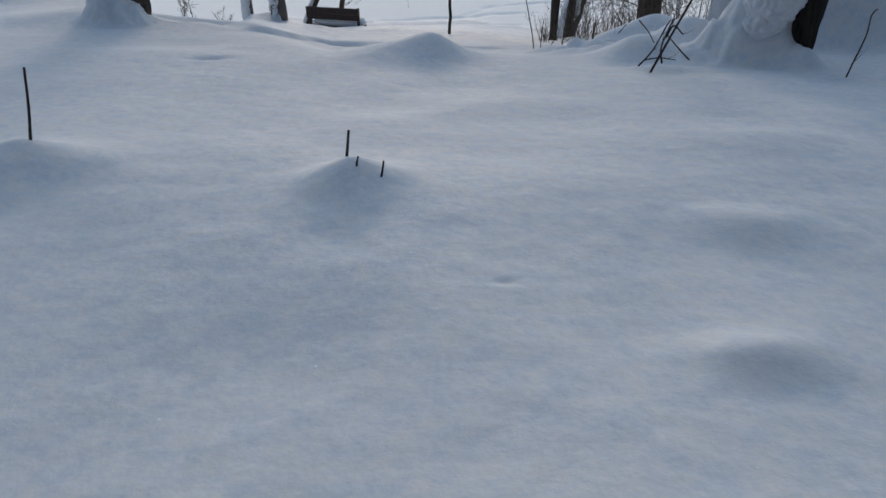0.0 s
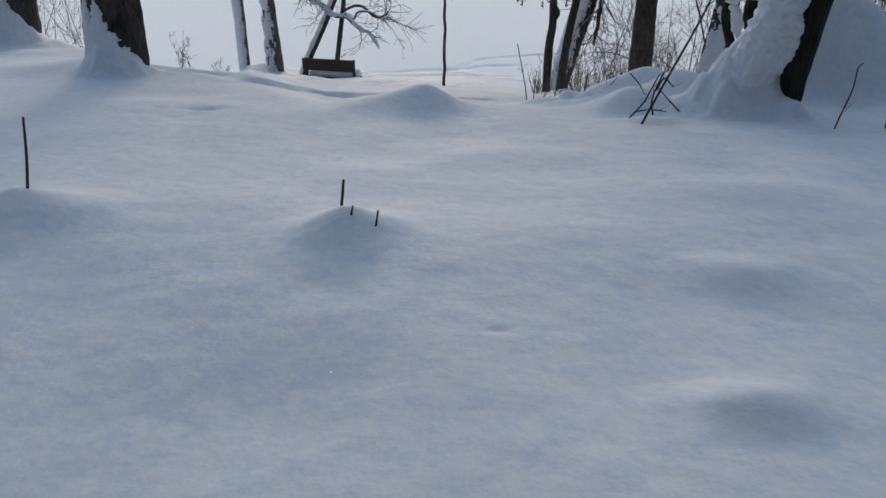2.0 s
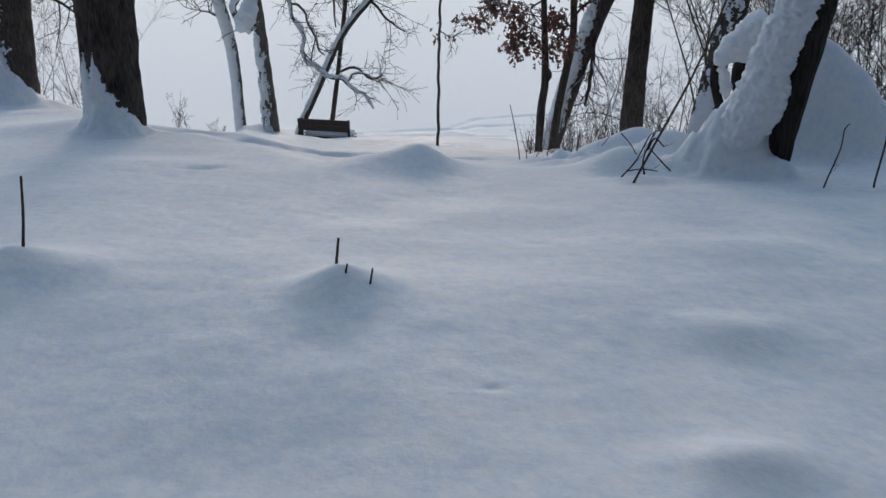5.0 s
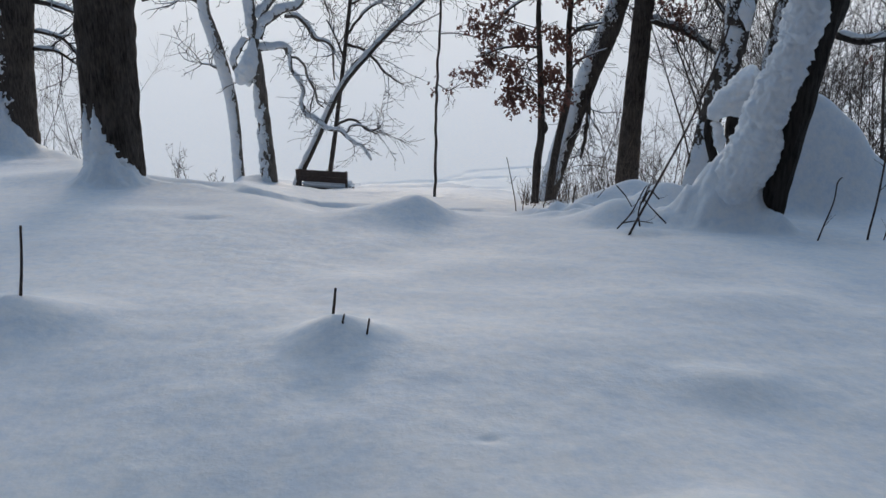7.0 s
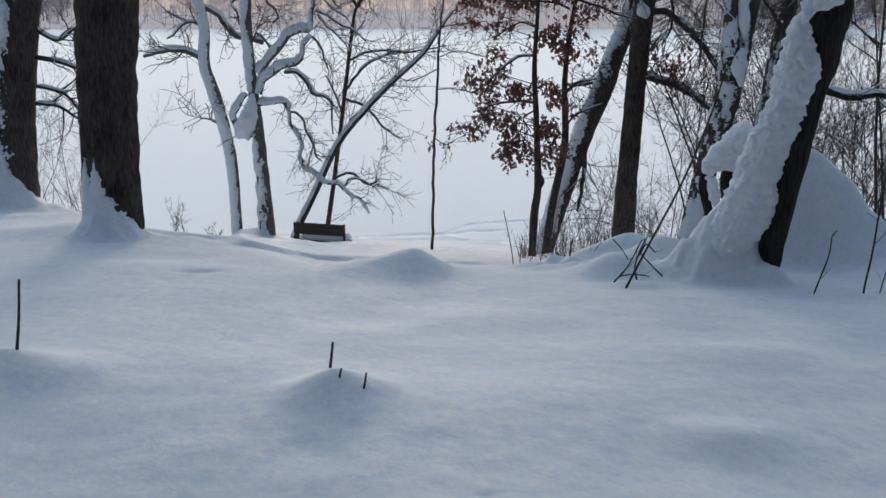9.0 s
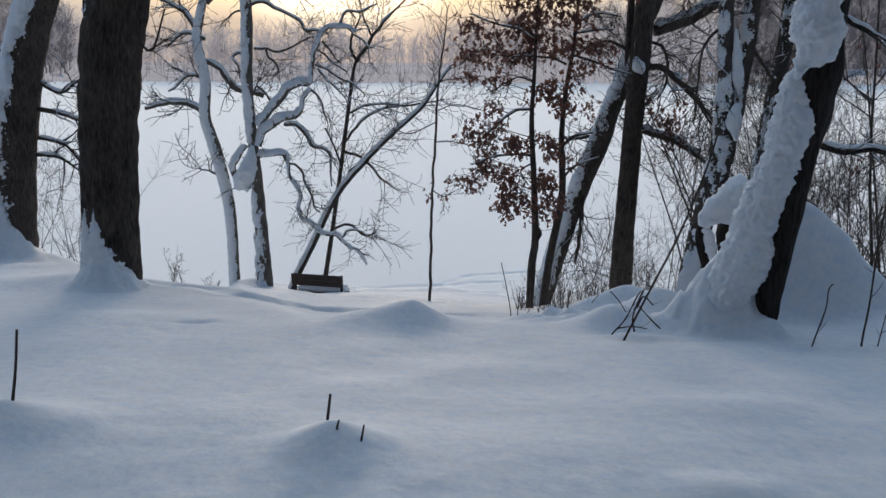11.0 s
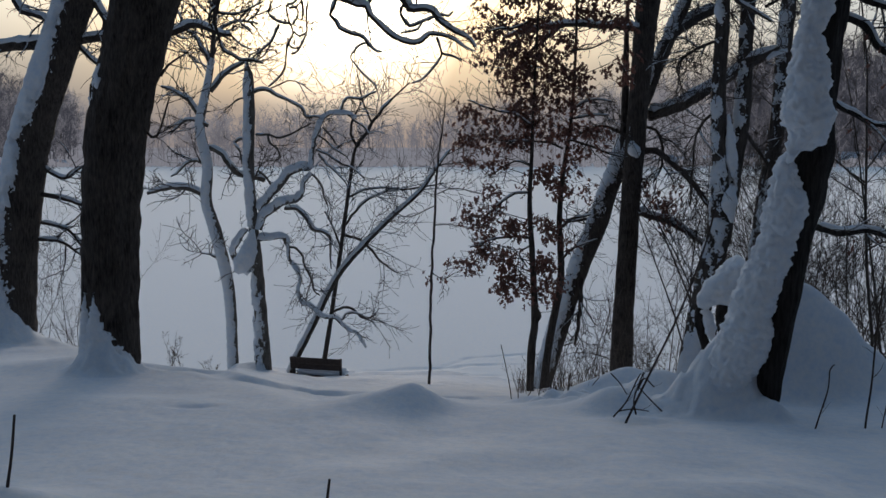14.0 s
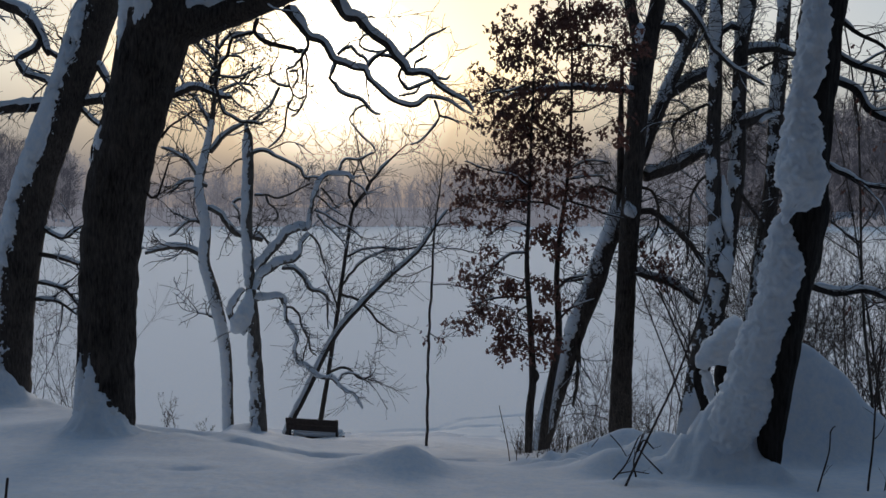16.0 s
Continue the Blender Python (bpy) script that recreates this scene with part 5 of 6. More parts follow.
def leaning_trunk():
    t = Tree("leaning_tree", (2.53, 19.75, 1.19), "stout leaning tree with snow along its back", BARK, 19)
    stem = t.limb([(2.05, 19.75, 0.56), (2.16, 19.75, 1.07), (2.32, 19.75, 1.71), (2.53, 19.75, 2.49), (2.79, 19.75, 3.32), (3.01, 19.75, 3.96), (3.12, 19.75, 4.24), (3.37, 19.75, 4.86), (3.52, 19.75, 5.37), (3.79, 19.75, 6.12), (4.08, 19.75, 6.99), (4.40, 19.75, 7.83), (4.63, 19.75, 8.41), (4.91, 19.75, 9.03), (5.11, 19.75, 9.48), (5.39, 19.75, 10.17), (5.63, 19.75, 10.80), (5.77, 19.75, 11.41)], [0.187, 0.193, 0.206, 0.218, 0.218, 0.218, 0.218, 0.218, 0.206, 0.193, 0.181, 0.168, 0.156, 0.143, 0.125, 0.106, 0.087, 0.075], "trunk", 18, 0.09, 0.07, 0.02)
    t.stuck(stem, (-0.90, -0.40, 0.25), 1.05, 1.0, 0.16)
    for pts, w, c in (([(4.96, 19.75, 8.99), (5.46, 19.75, 9.31), (5.86, 19.75, 9.48)], (18, 16, 15), 1.0), ([(4.43, 19.75, 7.20), (5.05, 19.75, 7.39), (5.67, 19.75, 7.73), (6.28, 19.75, 8.10), (7.02, 19.75, 8.53)], (20, 20, 17, 15, 10), 1.0),
                      ([(3.02, 19.60, 3.82), (2.99, 19.60, 3.38), (2.97, 19.60, 2.88), (2.91, 19.60, 2.37), (2.86, 19.60, 2.13)], (8, 9, 8, 6, 4), 0.2), ([(5.33, 19.75, 10.07), (5.02, 19.75, 10.38), (4.76, 19.75, 10.54)], (10, 8, 8), 0.9), ([(3.64, 19.75, 5.11), (3.20, 19.75, 4.96), (2.70, 19.75, 4.87)], (8, 6, 4), 0.7),
                      ([(5.33, 19.75, 9.88), (5.64, 19.75, 10.19), (5.87, 19.75, 10.56)], (7, 5, 3), 0.7)):
        li = t.limb(pts, [q / 2 * 19.75 / 1583 for q in w], "limb", 9, 0.1, 0.12, 0, c, 0.03)
        t.shoots(li, 5, 0.6, 0.007, 2, 0.35, -0.1)
    t.shoots((stem[0][50:], stem[1][50:]), 2.2, 1.2, 0.009, 3, 0.35, -0.1)
    t.done()


def dark_tree():
    t = Tree("forked_tree", (3.80, 19.00, 1.67), "straight dark forked tree at the edge of the brush", OAK, 20)
    stem = t.limb([(3.80, 19.00, 0.91), (3.80, 19.00, 1.64), (3.83, 19.00, 3.11), (3.88, 19.00, 4.32), (3.93, 19.00, 5.53), (4.00, 19.00, 6.73), (4.07, 19.00, 7.92), (4.14, 19.00, 8.93), (4.22, 19.00, 9.76), (4.25, 19.00, 10.15), (4.28, 19.00, 10.40)], [0.300, 0.252, 0.216, 0.210, 0.204, 0.210, 0.210, 0.228, 0.258, 0.204, 0.048], "trunk", 22, 0.08, 0.05, 0.02)
    left = t.limb([(4.18, 18.95, 9.63), (4.03, 18.95, 10.28), (3.90, 18.95, 10.86), (3.80, 18.95, 12.03)], [0.144, 0.120, 0.108, 0.084], "limb", 12, 0.1, 0.06)
    right = t.limb([(4.27, 19.05, 9.65), (4.41, 19.05, 10.30), (4.53, 19.05, 10.89), (4.72, 19.05, 12.29)], [0.216, 0.180, 0.162, 0.132], "limb", 14, 0.1, 0.06)
    for pts, rr in (([(4.07, 18.80, 9.78), (4.08, 18.80, 9.99), (4.10, 18.80, 10.20), (4.10, 18.80, 10.36)], (0.02, 0.08, 0.12, 0.03)), ([(3.88, 18.80, 6.66), (3.89, 18.80, 6.56), (3.93, 18.80, 6.45), (3.98, 18.80, 6.37), (4.00, 18.80, 6.30)], (0.02, 0.09, 0.13, 0.10, 0.02))):
        t.patch(pts, rr, "snow caught in the fork")
    for pts, w, c in (([(4.01, 18.90, 8.88), (3.69, 18.90, 8.98), (3.03, 18.90, 9.03), (2.38, 18.90, 9.03), (1.79, 18.90, 8.92), (1.20, 18.90, 8.76)], (13, 11, 9.5, 8.5, 6.5, 3), 1.0), ([(4.15, 19.00, 6.47), (4.51, 19.00, 6.39), (4.87, 19.00, 6.11), (5.42, 19.00, 5.53), (5.75, 19.00, 4.93)], (12, 11, 10, 9, 6), 0.5),
                      ([(4.06, 19.00, 5.17), (4.40, 19.00, 5.05), (5.01, 19.00, 4.81), (5.49, 19.00, 4.44)], (12, 11, 10, 6), 0.85), ([(2.37, 18.80, 8.99), (1.96, 18.80, 8.67), (1.61, 18.80, 8.32), (1.37, 18.80, 8.08)], (7, 6, 4, 2), 0.5),
                      ([(4.47, 19.00, 10.35), (4.82, 19.00, 10.31), (5.12, 19.00, 10.07)], (10, 9, 8), 0.9), ([(4.14, 19.00, 6.97), (4.50, 19.00, 6.79), (4.57, 19.00, 6.13), (4.39, 19.00, 5.77)], (6, 5, 4, 2), 0.4), ([(3.85, 19.00, 6.73), (3.30, 19.00, 6.97), (2.83, 19.00, 6.79)], (7, 5, 3), 0.6)):
        li = t.limb(pts, [q / 2 * 19 / 1583 for q in w], "branch", 8, 0.1, 0.12, 0, c, 0.04)
        t.shoots(li, 5.5, 0.8, 0.008, 2, 0.4, -0.15)
    t.limb([(3.83, 19.30, 9.51), (3.82, 19.30, 8.55), (3.82, 19.30, 7.46), (3.79, 19.30, 6.79), (3.75, 19.30, 6.45)], [0.04, 0.06, 0.08, 0.06, 0.012], "broken_limb", 9, 0.1, 0.15)
    t.shoots(left, 2.5, 1.1, 0.010, 3, 0.3)
    t.shoots(right, 2.5, 1.1, 0.010, 3, 0.3)
    t.shoots((stem[0][25:], stem[1][25:]), 2.6, 0.9, 0.008, 2, 0.4, -0.1)
    spots = [Vector(p) + Vector((t.rng.gauss(0, 0.22), t.rng.gauss(0, 0.2), t.rng.gauss(0, 0.16))) for p in [(4.40, 19.00, 5.47), (4.70, 19.00, 5.23), (4.94, 19.00, 5.05), (4.64, 19.00, 5.35)] for _ in range(9)]
    leaves(t, spots, 5, 0.08, 0.105)
    t.done()


def stem_clump():
    t = Tree("multi_stemmed_tree", (4.22, 14.50, 3.07), "grey multi-stemmed tree with snow stuck between its stems", BARK, 21)
    low = t.limb([(3.90, 14.50, 2.23), (4.00, 14.50, 2.79), (4.18, 14.50, 3.91), (4.39, 14.50, 4.88), (4.51, 14.50, 5.67)], [0.192, 0.183, 0.174, 0.201, 0.211], "trunk", 20, 0.08, 0.06, 0.02)
    a = t.limb([(4.43, 14.40, 5.40), (4.38, 14.40, 6.31), (4.33, 14.40, 7.31), (4.35, 14.40, 8.21), (4.36, 14.40, 9.10), (4.37, 14.40, 9.81), (4.40, 14.40, 10.88)], [0.165, 0.119, 0.114, 0.110, 0.096, 0.087, 0.073], "trunk", 14, 0.08, 0.07)
    b = t.limb([(4.58, 14.60, 5.48), (4.68, 14.60, 6.22), (4.79, 14.60, 7.13), (4.80, 14.60, 8.23), (4.83, 14.60, 9.14), (4.94, 14.60, 9.86), (5.01, 14.60, 10.94)], [0.165, 0.137, 0.124, 0.114, 0.114, 0.124, 0.101], "trunk", 14, 0.08, 0.07)
    c = t.limb([(5.50, 16.00, 3.75), (5.59, 16.00, 4.56), (5.69, 16.00, 5.68), (5.87, 16.00, 6.89), (5.94, 16.00, 8.40), (6.02, 16.00, 9.59), (6.06, 16.00, 10.77)], [0.141, 0.136, 0.131, 0.136, 0.136, 0.121, 0.101], "trunk", 14, 0.08, 0.07)
    t.stuck(low, (-0.3, -0.8, 0.3), 0.75, 2.2, -0.45)
    t.stuck(a, (-0.6, -0.65, 0.3), 1.0, 2.0, -0.32)
    t.stuck(b, (-0.6, -0.6, 0.3), 0.8, 2.4, -0.5)
    t.stuck(c, (-0.6, -0.6, 0.3), 0.9, 2.2, -0.4)
    for pts, rr in (([(4.57, 14.30, 6.04), (4.55, 14.30, 6.31), (4.51, 14.30, 6.67), (4.47, 14.30, 7.03)], (0.02, 0.10, 0.07, 0.02)), ([(4.55, 14.20, 5.32), (4.50, 14.20, 5.64), (4.54, 14.20, 5.91)], (0.03, 0.13, 0.04)), ([(5.04, 14.30, 7.88), (5.17, 14.30, 7.97), (5.35, 14.30, 8.02)], (0.03, 0.05, 0.03))):
        t.patch(pts, rr, "snow packed between the stems")
    for pts, w, cc in (([(4.79, 14.60, 8.96), (5.08, 14.60, 9.07), (5.40, 14.60, 9.07), (5.68, 14.60, 8.99)], (16, 14, 13, 9), 1.0), ([(4.79, 14.50, 7.86), (5.06, 14.50, 7.97), (5.29, 14.50, 8.08)], (14, 12, 8), 1.0), ([(4.40, 14.50, 8.22), (3.97, 14.50, 8.04), (3.70, 14.50, 7.77), (3.80, 14.50, 7.31)], (6, 5, 4, 2), 0.4),
                       ([(4.45, 14.50, 9.30), (4.63, 14.50, 9.43), (4.77, 14.50, 9.39)], (10, 10, 8), 0.9), ([(4.35, 14.40, 7.13), (4.05, 14.40, 6.85), (3.96, 14.40, 6.40), (3.93, 14.40, 5.58)], (6, 5, 4, 3), 0.2), ([(4.72, 14.50, 6.86), (5.00, 14.50, 6.49), (5.18, 14.50, 6.22)], (7, 6, 4), 0.3),
                       ([(3.69, 14.20, 9.77), (4.00, 14.20, 9.46), (4.23, 14.20, 9.07), (4.59, 14.20, 8.71), (5.04, 14.20, 8.45)], (9, 8, 7, 6, 4), 0.8), ([(5.02, 14.40, 8.70), (5.28, 14.40, 8.83), (5.64, 14.40, 8.92)], (6, 5, 3), 0.6)):
        li = t.limb(pts, [q / 2 * 14.5 / 1583 for q in w], "branch", 7, 0.1, 0.12, 0, cc, 0.03)
        t.shoots(li, 6.5, 0.6, 0.006, 2, 0.4, -0.1)
    for s in (a, b, c):
        t.shoots((s[0][10:], s[1][10:]), 2.6, 0.9, 0.007, 3, 0.4, -0.1)
    t.done()


def snowy_trunk():
    t = Tree("leaning_oak", (3.18, 8.45, 3.99), "leaning black-barked oak thickly plastered with lumpy snow", WET, 22)
    trunk = t.limb([(3.09, 8.50, 3.86), (3.12, 8.50, 4.05), (3.14, 8.50, 4.27), (3.18, 8.50, 4.60), (3.22, 8.50, 4.93), (3.25, 8.50, 5.15), (3.30, 8.50, 5.47), (3.35, 8.50, 5.80), (3.39, 8.50, 6.01), (3.43, 8.50, 6.23), (3.48, 8.50, 6.44), (3.47, 8.50, 6.60), (3.45, 8.50, 6.87), (3.47, 8.50, 7.30), (3.50, 8.50, 7.67), (3.54, 8.50, 8.14), (3.58, 8.50, 8.46), (3.63, 8.50, 8.88), (3.73, 8.50, 9.40)], [0.113, 0.113, 0.123, 0.134, 0.140, 0.145, 0.156, 0.166, 0.172, 0.177, 0.183, 0.183, 0.183, 0.193, 0.193, 0.199, 0.199, 0.188, 0.161], "trunk", 36, 0.05, 0.03, 0.03)
    for pts, w, sd in (
            ([(2.67, 8.60, 4.05), (2.75, 8.58, 4.22), (2.82, 8.57, 4.42), (2.90, 8.55, 4.59), (2.94, 8.54, 4.76), (2.95, 8.52, 4.92), (2.98, 8.50, 5.09), (3.04, 8.49, 5.26), (3.10, 8.47, 5.42), (3.13, 8.45, 5.58), (3.17, 8.44, 5.69), (3.19, 8.42, 5.86), (3.19, 8.40, 6.02), (3.17, 8.39, 6.18), (3.16, 8.37, 6.29), (3.17, 8.36, 6.37), (3.18, 8.34, 6.45)], (44, 78, 90, 96, 92, 83, 75, 73, 73, 69, 69, 75, 68, 50, 38, 27, 16), 1),
            ([(3.13, 8.25, 6.35), (3.16, 8.25, 6.41), (3.19, 8.25, 6.49), (3.25, 8.25, 6.57), (3.29, 8.25, 6.65), (3.30, 8.25, 6.76), (3.29, 8.25, 6.91), (3.29, 8.25, 7.07), (3.29, 8.25, 7.22), (3.28, 8.25, 7.43), (3.28, 8.25, 7.54), (3.31, 8.25, 7.63), (3.35, 8.25, 7.79), (3.37, 8.25, 7.94), (3.40, 8.25, 8.09), (3.40, 8.25, 8.25), (3.41, 8.25, 8.40), (3.44, 8.25, 8.65), (3.48, 8.25, 8.96)], (10, 16, 28, 52, 80, 86, 82, 73, 64, 52, 40, 48, 52, 52, 58, 48, 36, 34, 20), 0.9)):
        line, rad = smooth_line(pts, [q / 2 * 8.25 / 1583 for q in w], 0.018)
        s = Tubes()
        lump = [r * (1 + 0.07 * sd * noise.noise(Vector((k * 0.09, 3, w[0])))) for k, r in enumerate(rad)]
        s.add(line, lump, 110, 0.06 * sd, 5.0, billow=0.058)
        s.object("stuck_snow", CLING, t.ob, "thick lumpy snow plastered on the trunk")
    for pts, w, c in (([(3.78, 8.80, 7.77), (4.01, 8.80, 7.66), (4.15, 8.80, 7.46), (4.33, 8.80, 7.37), (4.62, 8.80, 7.35)], (12, 12, 11, 10, 8), 0.95), ([(3.85, 8.90, 8.03), (4.10, 8.90, 7.90), (4.38, 8.90, 7.82), (4.66, 8.90, 7.72)], (11, 10, 9, 7), 0.95),
                      ([(3.94, 9.00, 8.40), (4.14, 9.00, 8.24), (4.37, 9.00, 8.13), (4.60, 9.00, 7.90)], (8, 7, 6, 4), 0.7), ([(4.57, 11.00, 5.53), (4.85, 11.00, 5.45), (5.20, 11.00, 5.48), (5.55, 11.00, 5.38)], (16, 16, 13, 10), 0.95),
                      ([(4.27, 10.00, 7.00), (4.51, 10.00, 6.86), (4.76, 10.00, 6.75), (5.08, 10.00, 6.71)], (10, 10, 8, 6), 0.95)):
        li = t.limb(pts, [q / 2 * 9 / 1583 for q in w], "branch", 8, 0.06, 0.12, 0, c, 0.02)
        t.shoots(li, 6, 0.5, 0.006, 2, 0.4)
        spots = [p + Vector((t.rng.gauss(0, 0.12), t.rng.gauss(0, 0.1), t.rng.gauss(-0.12, 0.1))) for p in li[0][4::3]]
        leaves(t, spots, 2, 0.07, 0.06)
    t.done()


big_oak()
far_left_tree()
pale_stem()
dead_tree()
slim_pair()
sapling()
leafy_oak()
leaning_trunk()
dark_tree()
stem_clump()
snowy_trunk()


# ---- the snowed-in stump beside the leaning oak ----
def snowy_stump():
    t = thing("tree_stump", (2.91, 9.50, 4.38), "broken dark stump bowed under a thick snow load", "stump")
    # The second, dark piece is added to imitate the shaded hollow under the snow.
    for name, pts, rr in (("trunk", [(2.92, 9.50, 4.07), (2.86, 9.50, 4.25), (2.80, 9.50, 4.41), (2.75, 9.50, 4.55), (2.72, 9.50, 4.68), (2.76, 9.50, 4.83), (2.93, 9.50, 5.02)], (0.060, 0.054, 0.048, 0.045, 0.042, 0.042, 0.048)), ("broken_limb", [(3.17, 9.62, 4.10), (3.12, 9.62, 4.38), (3.06, 9.62, 4.57), (3.04, 9.62, 4.75), (3.06, 9.62, 4.91)], (0.103, 0.103, 0.103, 0.103, 0.073))):
        s = Tubes()
        line, rad = smooth_line(pts, rr, 0.05)
        s.add(line, rad, 14, 0.15, 6)
        s.object(name, WET, t)
    for pts, rr in (([(2.72, 9.35, 4.81), (2.75, 9.35, 4.89), (2.83, 9.35, 4.97), (2.95, 9.35, 5.03), (3.07, 9.35, 5.10), (3.20, 9.35, 5.18)], (0.053, 0.106, 0.159, 0.201, 0.224, 0.230)), ([(2.75, 9.35, 4.80), (2.79, 9.35, 4.68), (2.82, 9.35, 4.56), (2.85, 9.35, 4.43)], (0.041, 0.056, 0.044, 0.018))):
        line, rad = smooth_line(pts, rr, 0.02)
        s = Tubes()
        s.add(line, rad, 64, 0.10, 5, billow=0.046)
        s.object("snow_load", CLING, t, "thick rounded snow load")


snowy_stump()


# ---- the bench by the water ----
def box(bm, x0, x1, y0, y1, z0, z1, bevel=0.006):
    g = bmesh.ops.create_cube(bm, size=1.0)
    for q in g["verts"]:
        q.co = Vector((x0 + (q.co.x + 0.5) * (x1 - x0), y0 + (q.co.y + 0.5) * (y1 - y0), z0 + (q.co.z + 0.5) * (z1 - z0)))
    bmesh.ops.bevel(bm, geom=[e for e in bm.edges if all(q in g["verts"] for q in e.verts)], offset=bevel, segments=2, affect="EDGES")


def bench():
    b = thing("park_bench", (0, 0, 0), "dark wooden park bench half buried in snow facing the lake", "bench")
    L = 1.40
    for k, z in enumerate((0.395, 0.555)):
        bm = bmesh.new()
        box(bm, -L / 2, L / 2, -0.02, 0.02, z - 0.076, z + 0.076)
        part("back_board", bm, BOARD, b).rotation_euler = (radians(8), 0, 0)
    for s in (-1, 1):
        bm = bmesh.new()
        x = s * (L / 2 - 0.06)
        box(bm, x - 0.03, x + 0.03, 0.025, 0.075, -0.45, 0.61)
        box(bm, x - 0.03, x + 0.03, 0.07, 0.50, 0.02, 0.07)
        box(bm, x - 0.03, x + 0.03, 0.42, 0.48, -0.45, 0.05)
        part("end_frame", bm, IRON, b)
    for y in (0.13, 0.27, 0.41):
        bm = bmesh.new()
        box(bm, -L / 2, L / 2, y - 0.06, y + 0.06, 0.07, 0.105)
        part("seat_board", bm, BOARD, b)
    b.matrix_basis = pose(*BENCH, 0, 0, -14)
    bm = bmesh.new()
    box(bm, -L / 2 + 0.06, L / 2 + 0.02, 0.08, 0.50, 0.11, 0.27, 0.06)
    bmesh.ops.subdivide_edges(bm, edges=bm.edges, cuts=3, use_grid_fill=True)
    for q in bm.verts:
        q.co += Vector((0, 0, 0.03)) * noise.noise(q.co * 4)
        q.co = pose(*BENCH, 0, 0, -14) @ q.co
    me = bpy.data.meshes.new("seat_snow")
    bm.to_mesh(me)
    bm.free()
    me.polygons.foreach_set("use_smooth", [True] * len(me.polygons))
    me.materials.append(CLING)
    tagged(new("seat_snow", me), "rounded slab of snow lying on the bench seat", "snow")


BENCH = (-3.33, 22.60, 0.52)
bench()


# ---- cut stems, sticks and twigs in the snow ----
def stem(points, r, label, name="cut_stem", mat=STEM, category="plant stem", shoots=0, seed=0, group=""):
    base = Vector(points[0])
    t = thing(name, base, label, category, group)
    line, rad = smooth_line(points, [r * (1 - 0.35 * i / (len(points) - 1)) for i in range(len(points))], 0.03)
    tb = Tubes()
    tb.add(line, rad, 8, 0.18, 40)
    tb.object("stalk", mat, t)
    if shoots:
        rng = random.Random(seed)
        tw = Tubes()
        twiggery(tw, line, rad, rng, shoots, 0.16, r * 0.5, 1, 0.3, 0.2, 0.7, 0.3, None, 0.002)
        tagged(tw.object("side_growth", mat, t), kind="stuff")
    return t


G = "cut stems in the snow"
stem([(-2.58, 5.05, 4.33), (-2.56, 5.05, 4.49), (-2.52, 5.05, 4.72), (-2.49, 5.05, 4.96)], 0.0115, "tall thin dark stem standing in a snow drift", group=G)
stem([(-0.66, 4.75, 4.42), (-0.65, 4.75, 4.53), (-0.63, 4.75, 4.69)], 0.0105, "short dark cut stem standing in a snow drift", group=G)
stem([(-0.58, 4.62, 4.51), (-0.58, 4.62, 4.55), (-0.57, 4.62, 4.59)], 0.0075, "stub of a cut stem poking from the drift", group=G)
stem([(-0.45, 4.58, 4.47), (-0.44, 4.58, 4.52), (-0.43, 4.58, 4.58)], 0.0075, "small slanting cut stem poking from the drift", group=G)
stem([(1.63, 8.10, 3.84), (1.70, 8.10, 4.01), (1.89, 8.10, 4.43), (2.14, 8.10, 4.98), (2.34, 8.10, 5.55), (2.45, 8.10, 5.98)], 0.0125, "long dark stick leaning out of the snow", "leaning_stick", STEM, "stick", 3, 3)
stem([(1.55, 8.05, 4.03), (1.67, 8.05, 4.18), (1.77, 8.05, 4.40), (1.80, 8.05, 4.44)], 0.008, "short forked dark stick stuck in the snow", "forked_stick", STEM, "stick", 5, 4)
stem([(2.01, 8.10, 4.07), (1.89, 8.10, 4.19), (1.79, 8.10, 4.30)], 0.008, "thin twig poking from the snow", "snow_twig", STEM, "twig")
stem([(1.77, 8.10, 4.04), (1.75, 8.10, 4.19), (1.83, 8.10, 4.44)], 0.009, "short dark twig poking from the snow", "snow_twig", STEM, "twig", 4, 6)
stem([(1.60, 8.10, 4.07), (1.74, 8.10, 4.09), (1.89, 8.10, 4.07)], 0.007, "thin twig lying on the snow", "snow_twig", STEM, "twig", 5, 21)
stem([(1.78, 8.10, 4.27), (1.84, 8.10, 4.38), (1.93, 8.10, 4.30)], 0.010, "curled dead leaf stalk on the stick", "snow_twig", STEM, "twig", 8, 22)
stem([(1.53, 8.10, 4.43), (1.62, 8.10, 4.33), (1.68, 8.10, 4.23)], 0.006, "thin twig poking from the snow", "snow_twig", STEM, "twig", 4, 23)
stem([(3.33, 7.90, 3.87), (3.38, 7.90, 4.07), (3.45, 7.90, 4.33), (3.46, 7.90, 4.51), (3.50, 7.90, 4.56)], 0.008, "bent dark twig standing in the snow", "snow_twig", STEM, "twig", 3, 7)
stem([(3.80, 7.90, 3.87), (3.81, 7.90, 4.07), (3.84, 7.90, 4.38), (3.86, 7.90, 4.84), (3.90, 7.90, 5.34)], 0.011, "bent dark twig standing in the snow", "snow_twig", STEM, "twig", 4, 8)
stem([(3.94, 7.90, 3.89), (3.96, 7.90, 4.02), (4.00, 7.90, 4.28)], 0.007, "bent dark twig standing in the snow", "snow_twig", STEM, "twig", 4, 9)
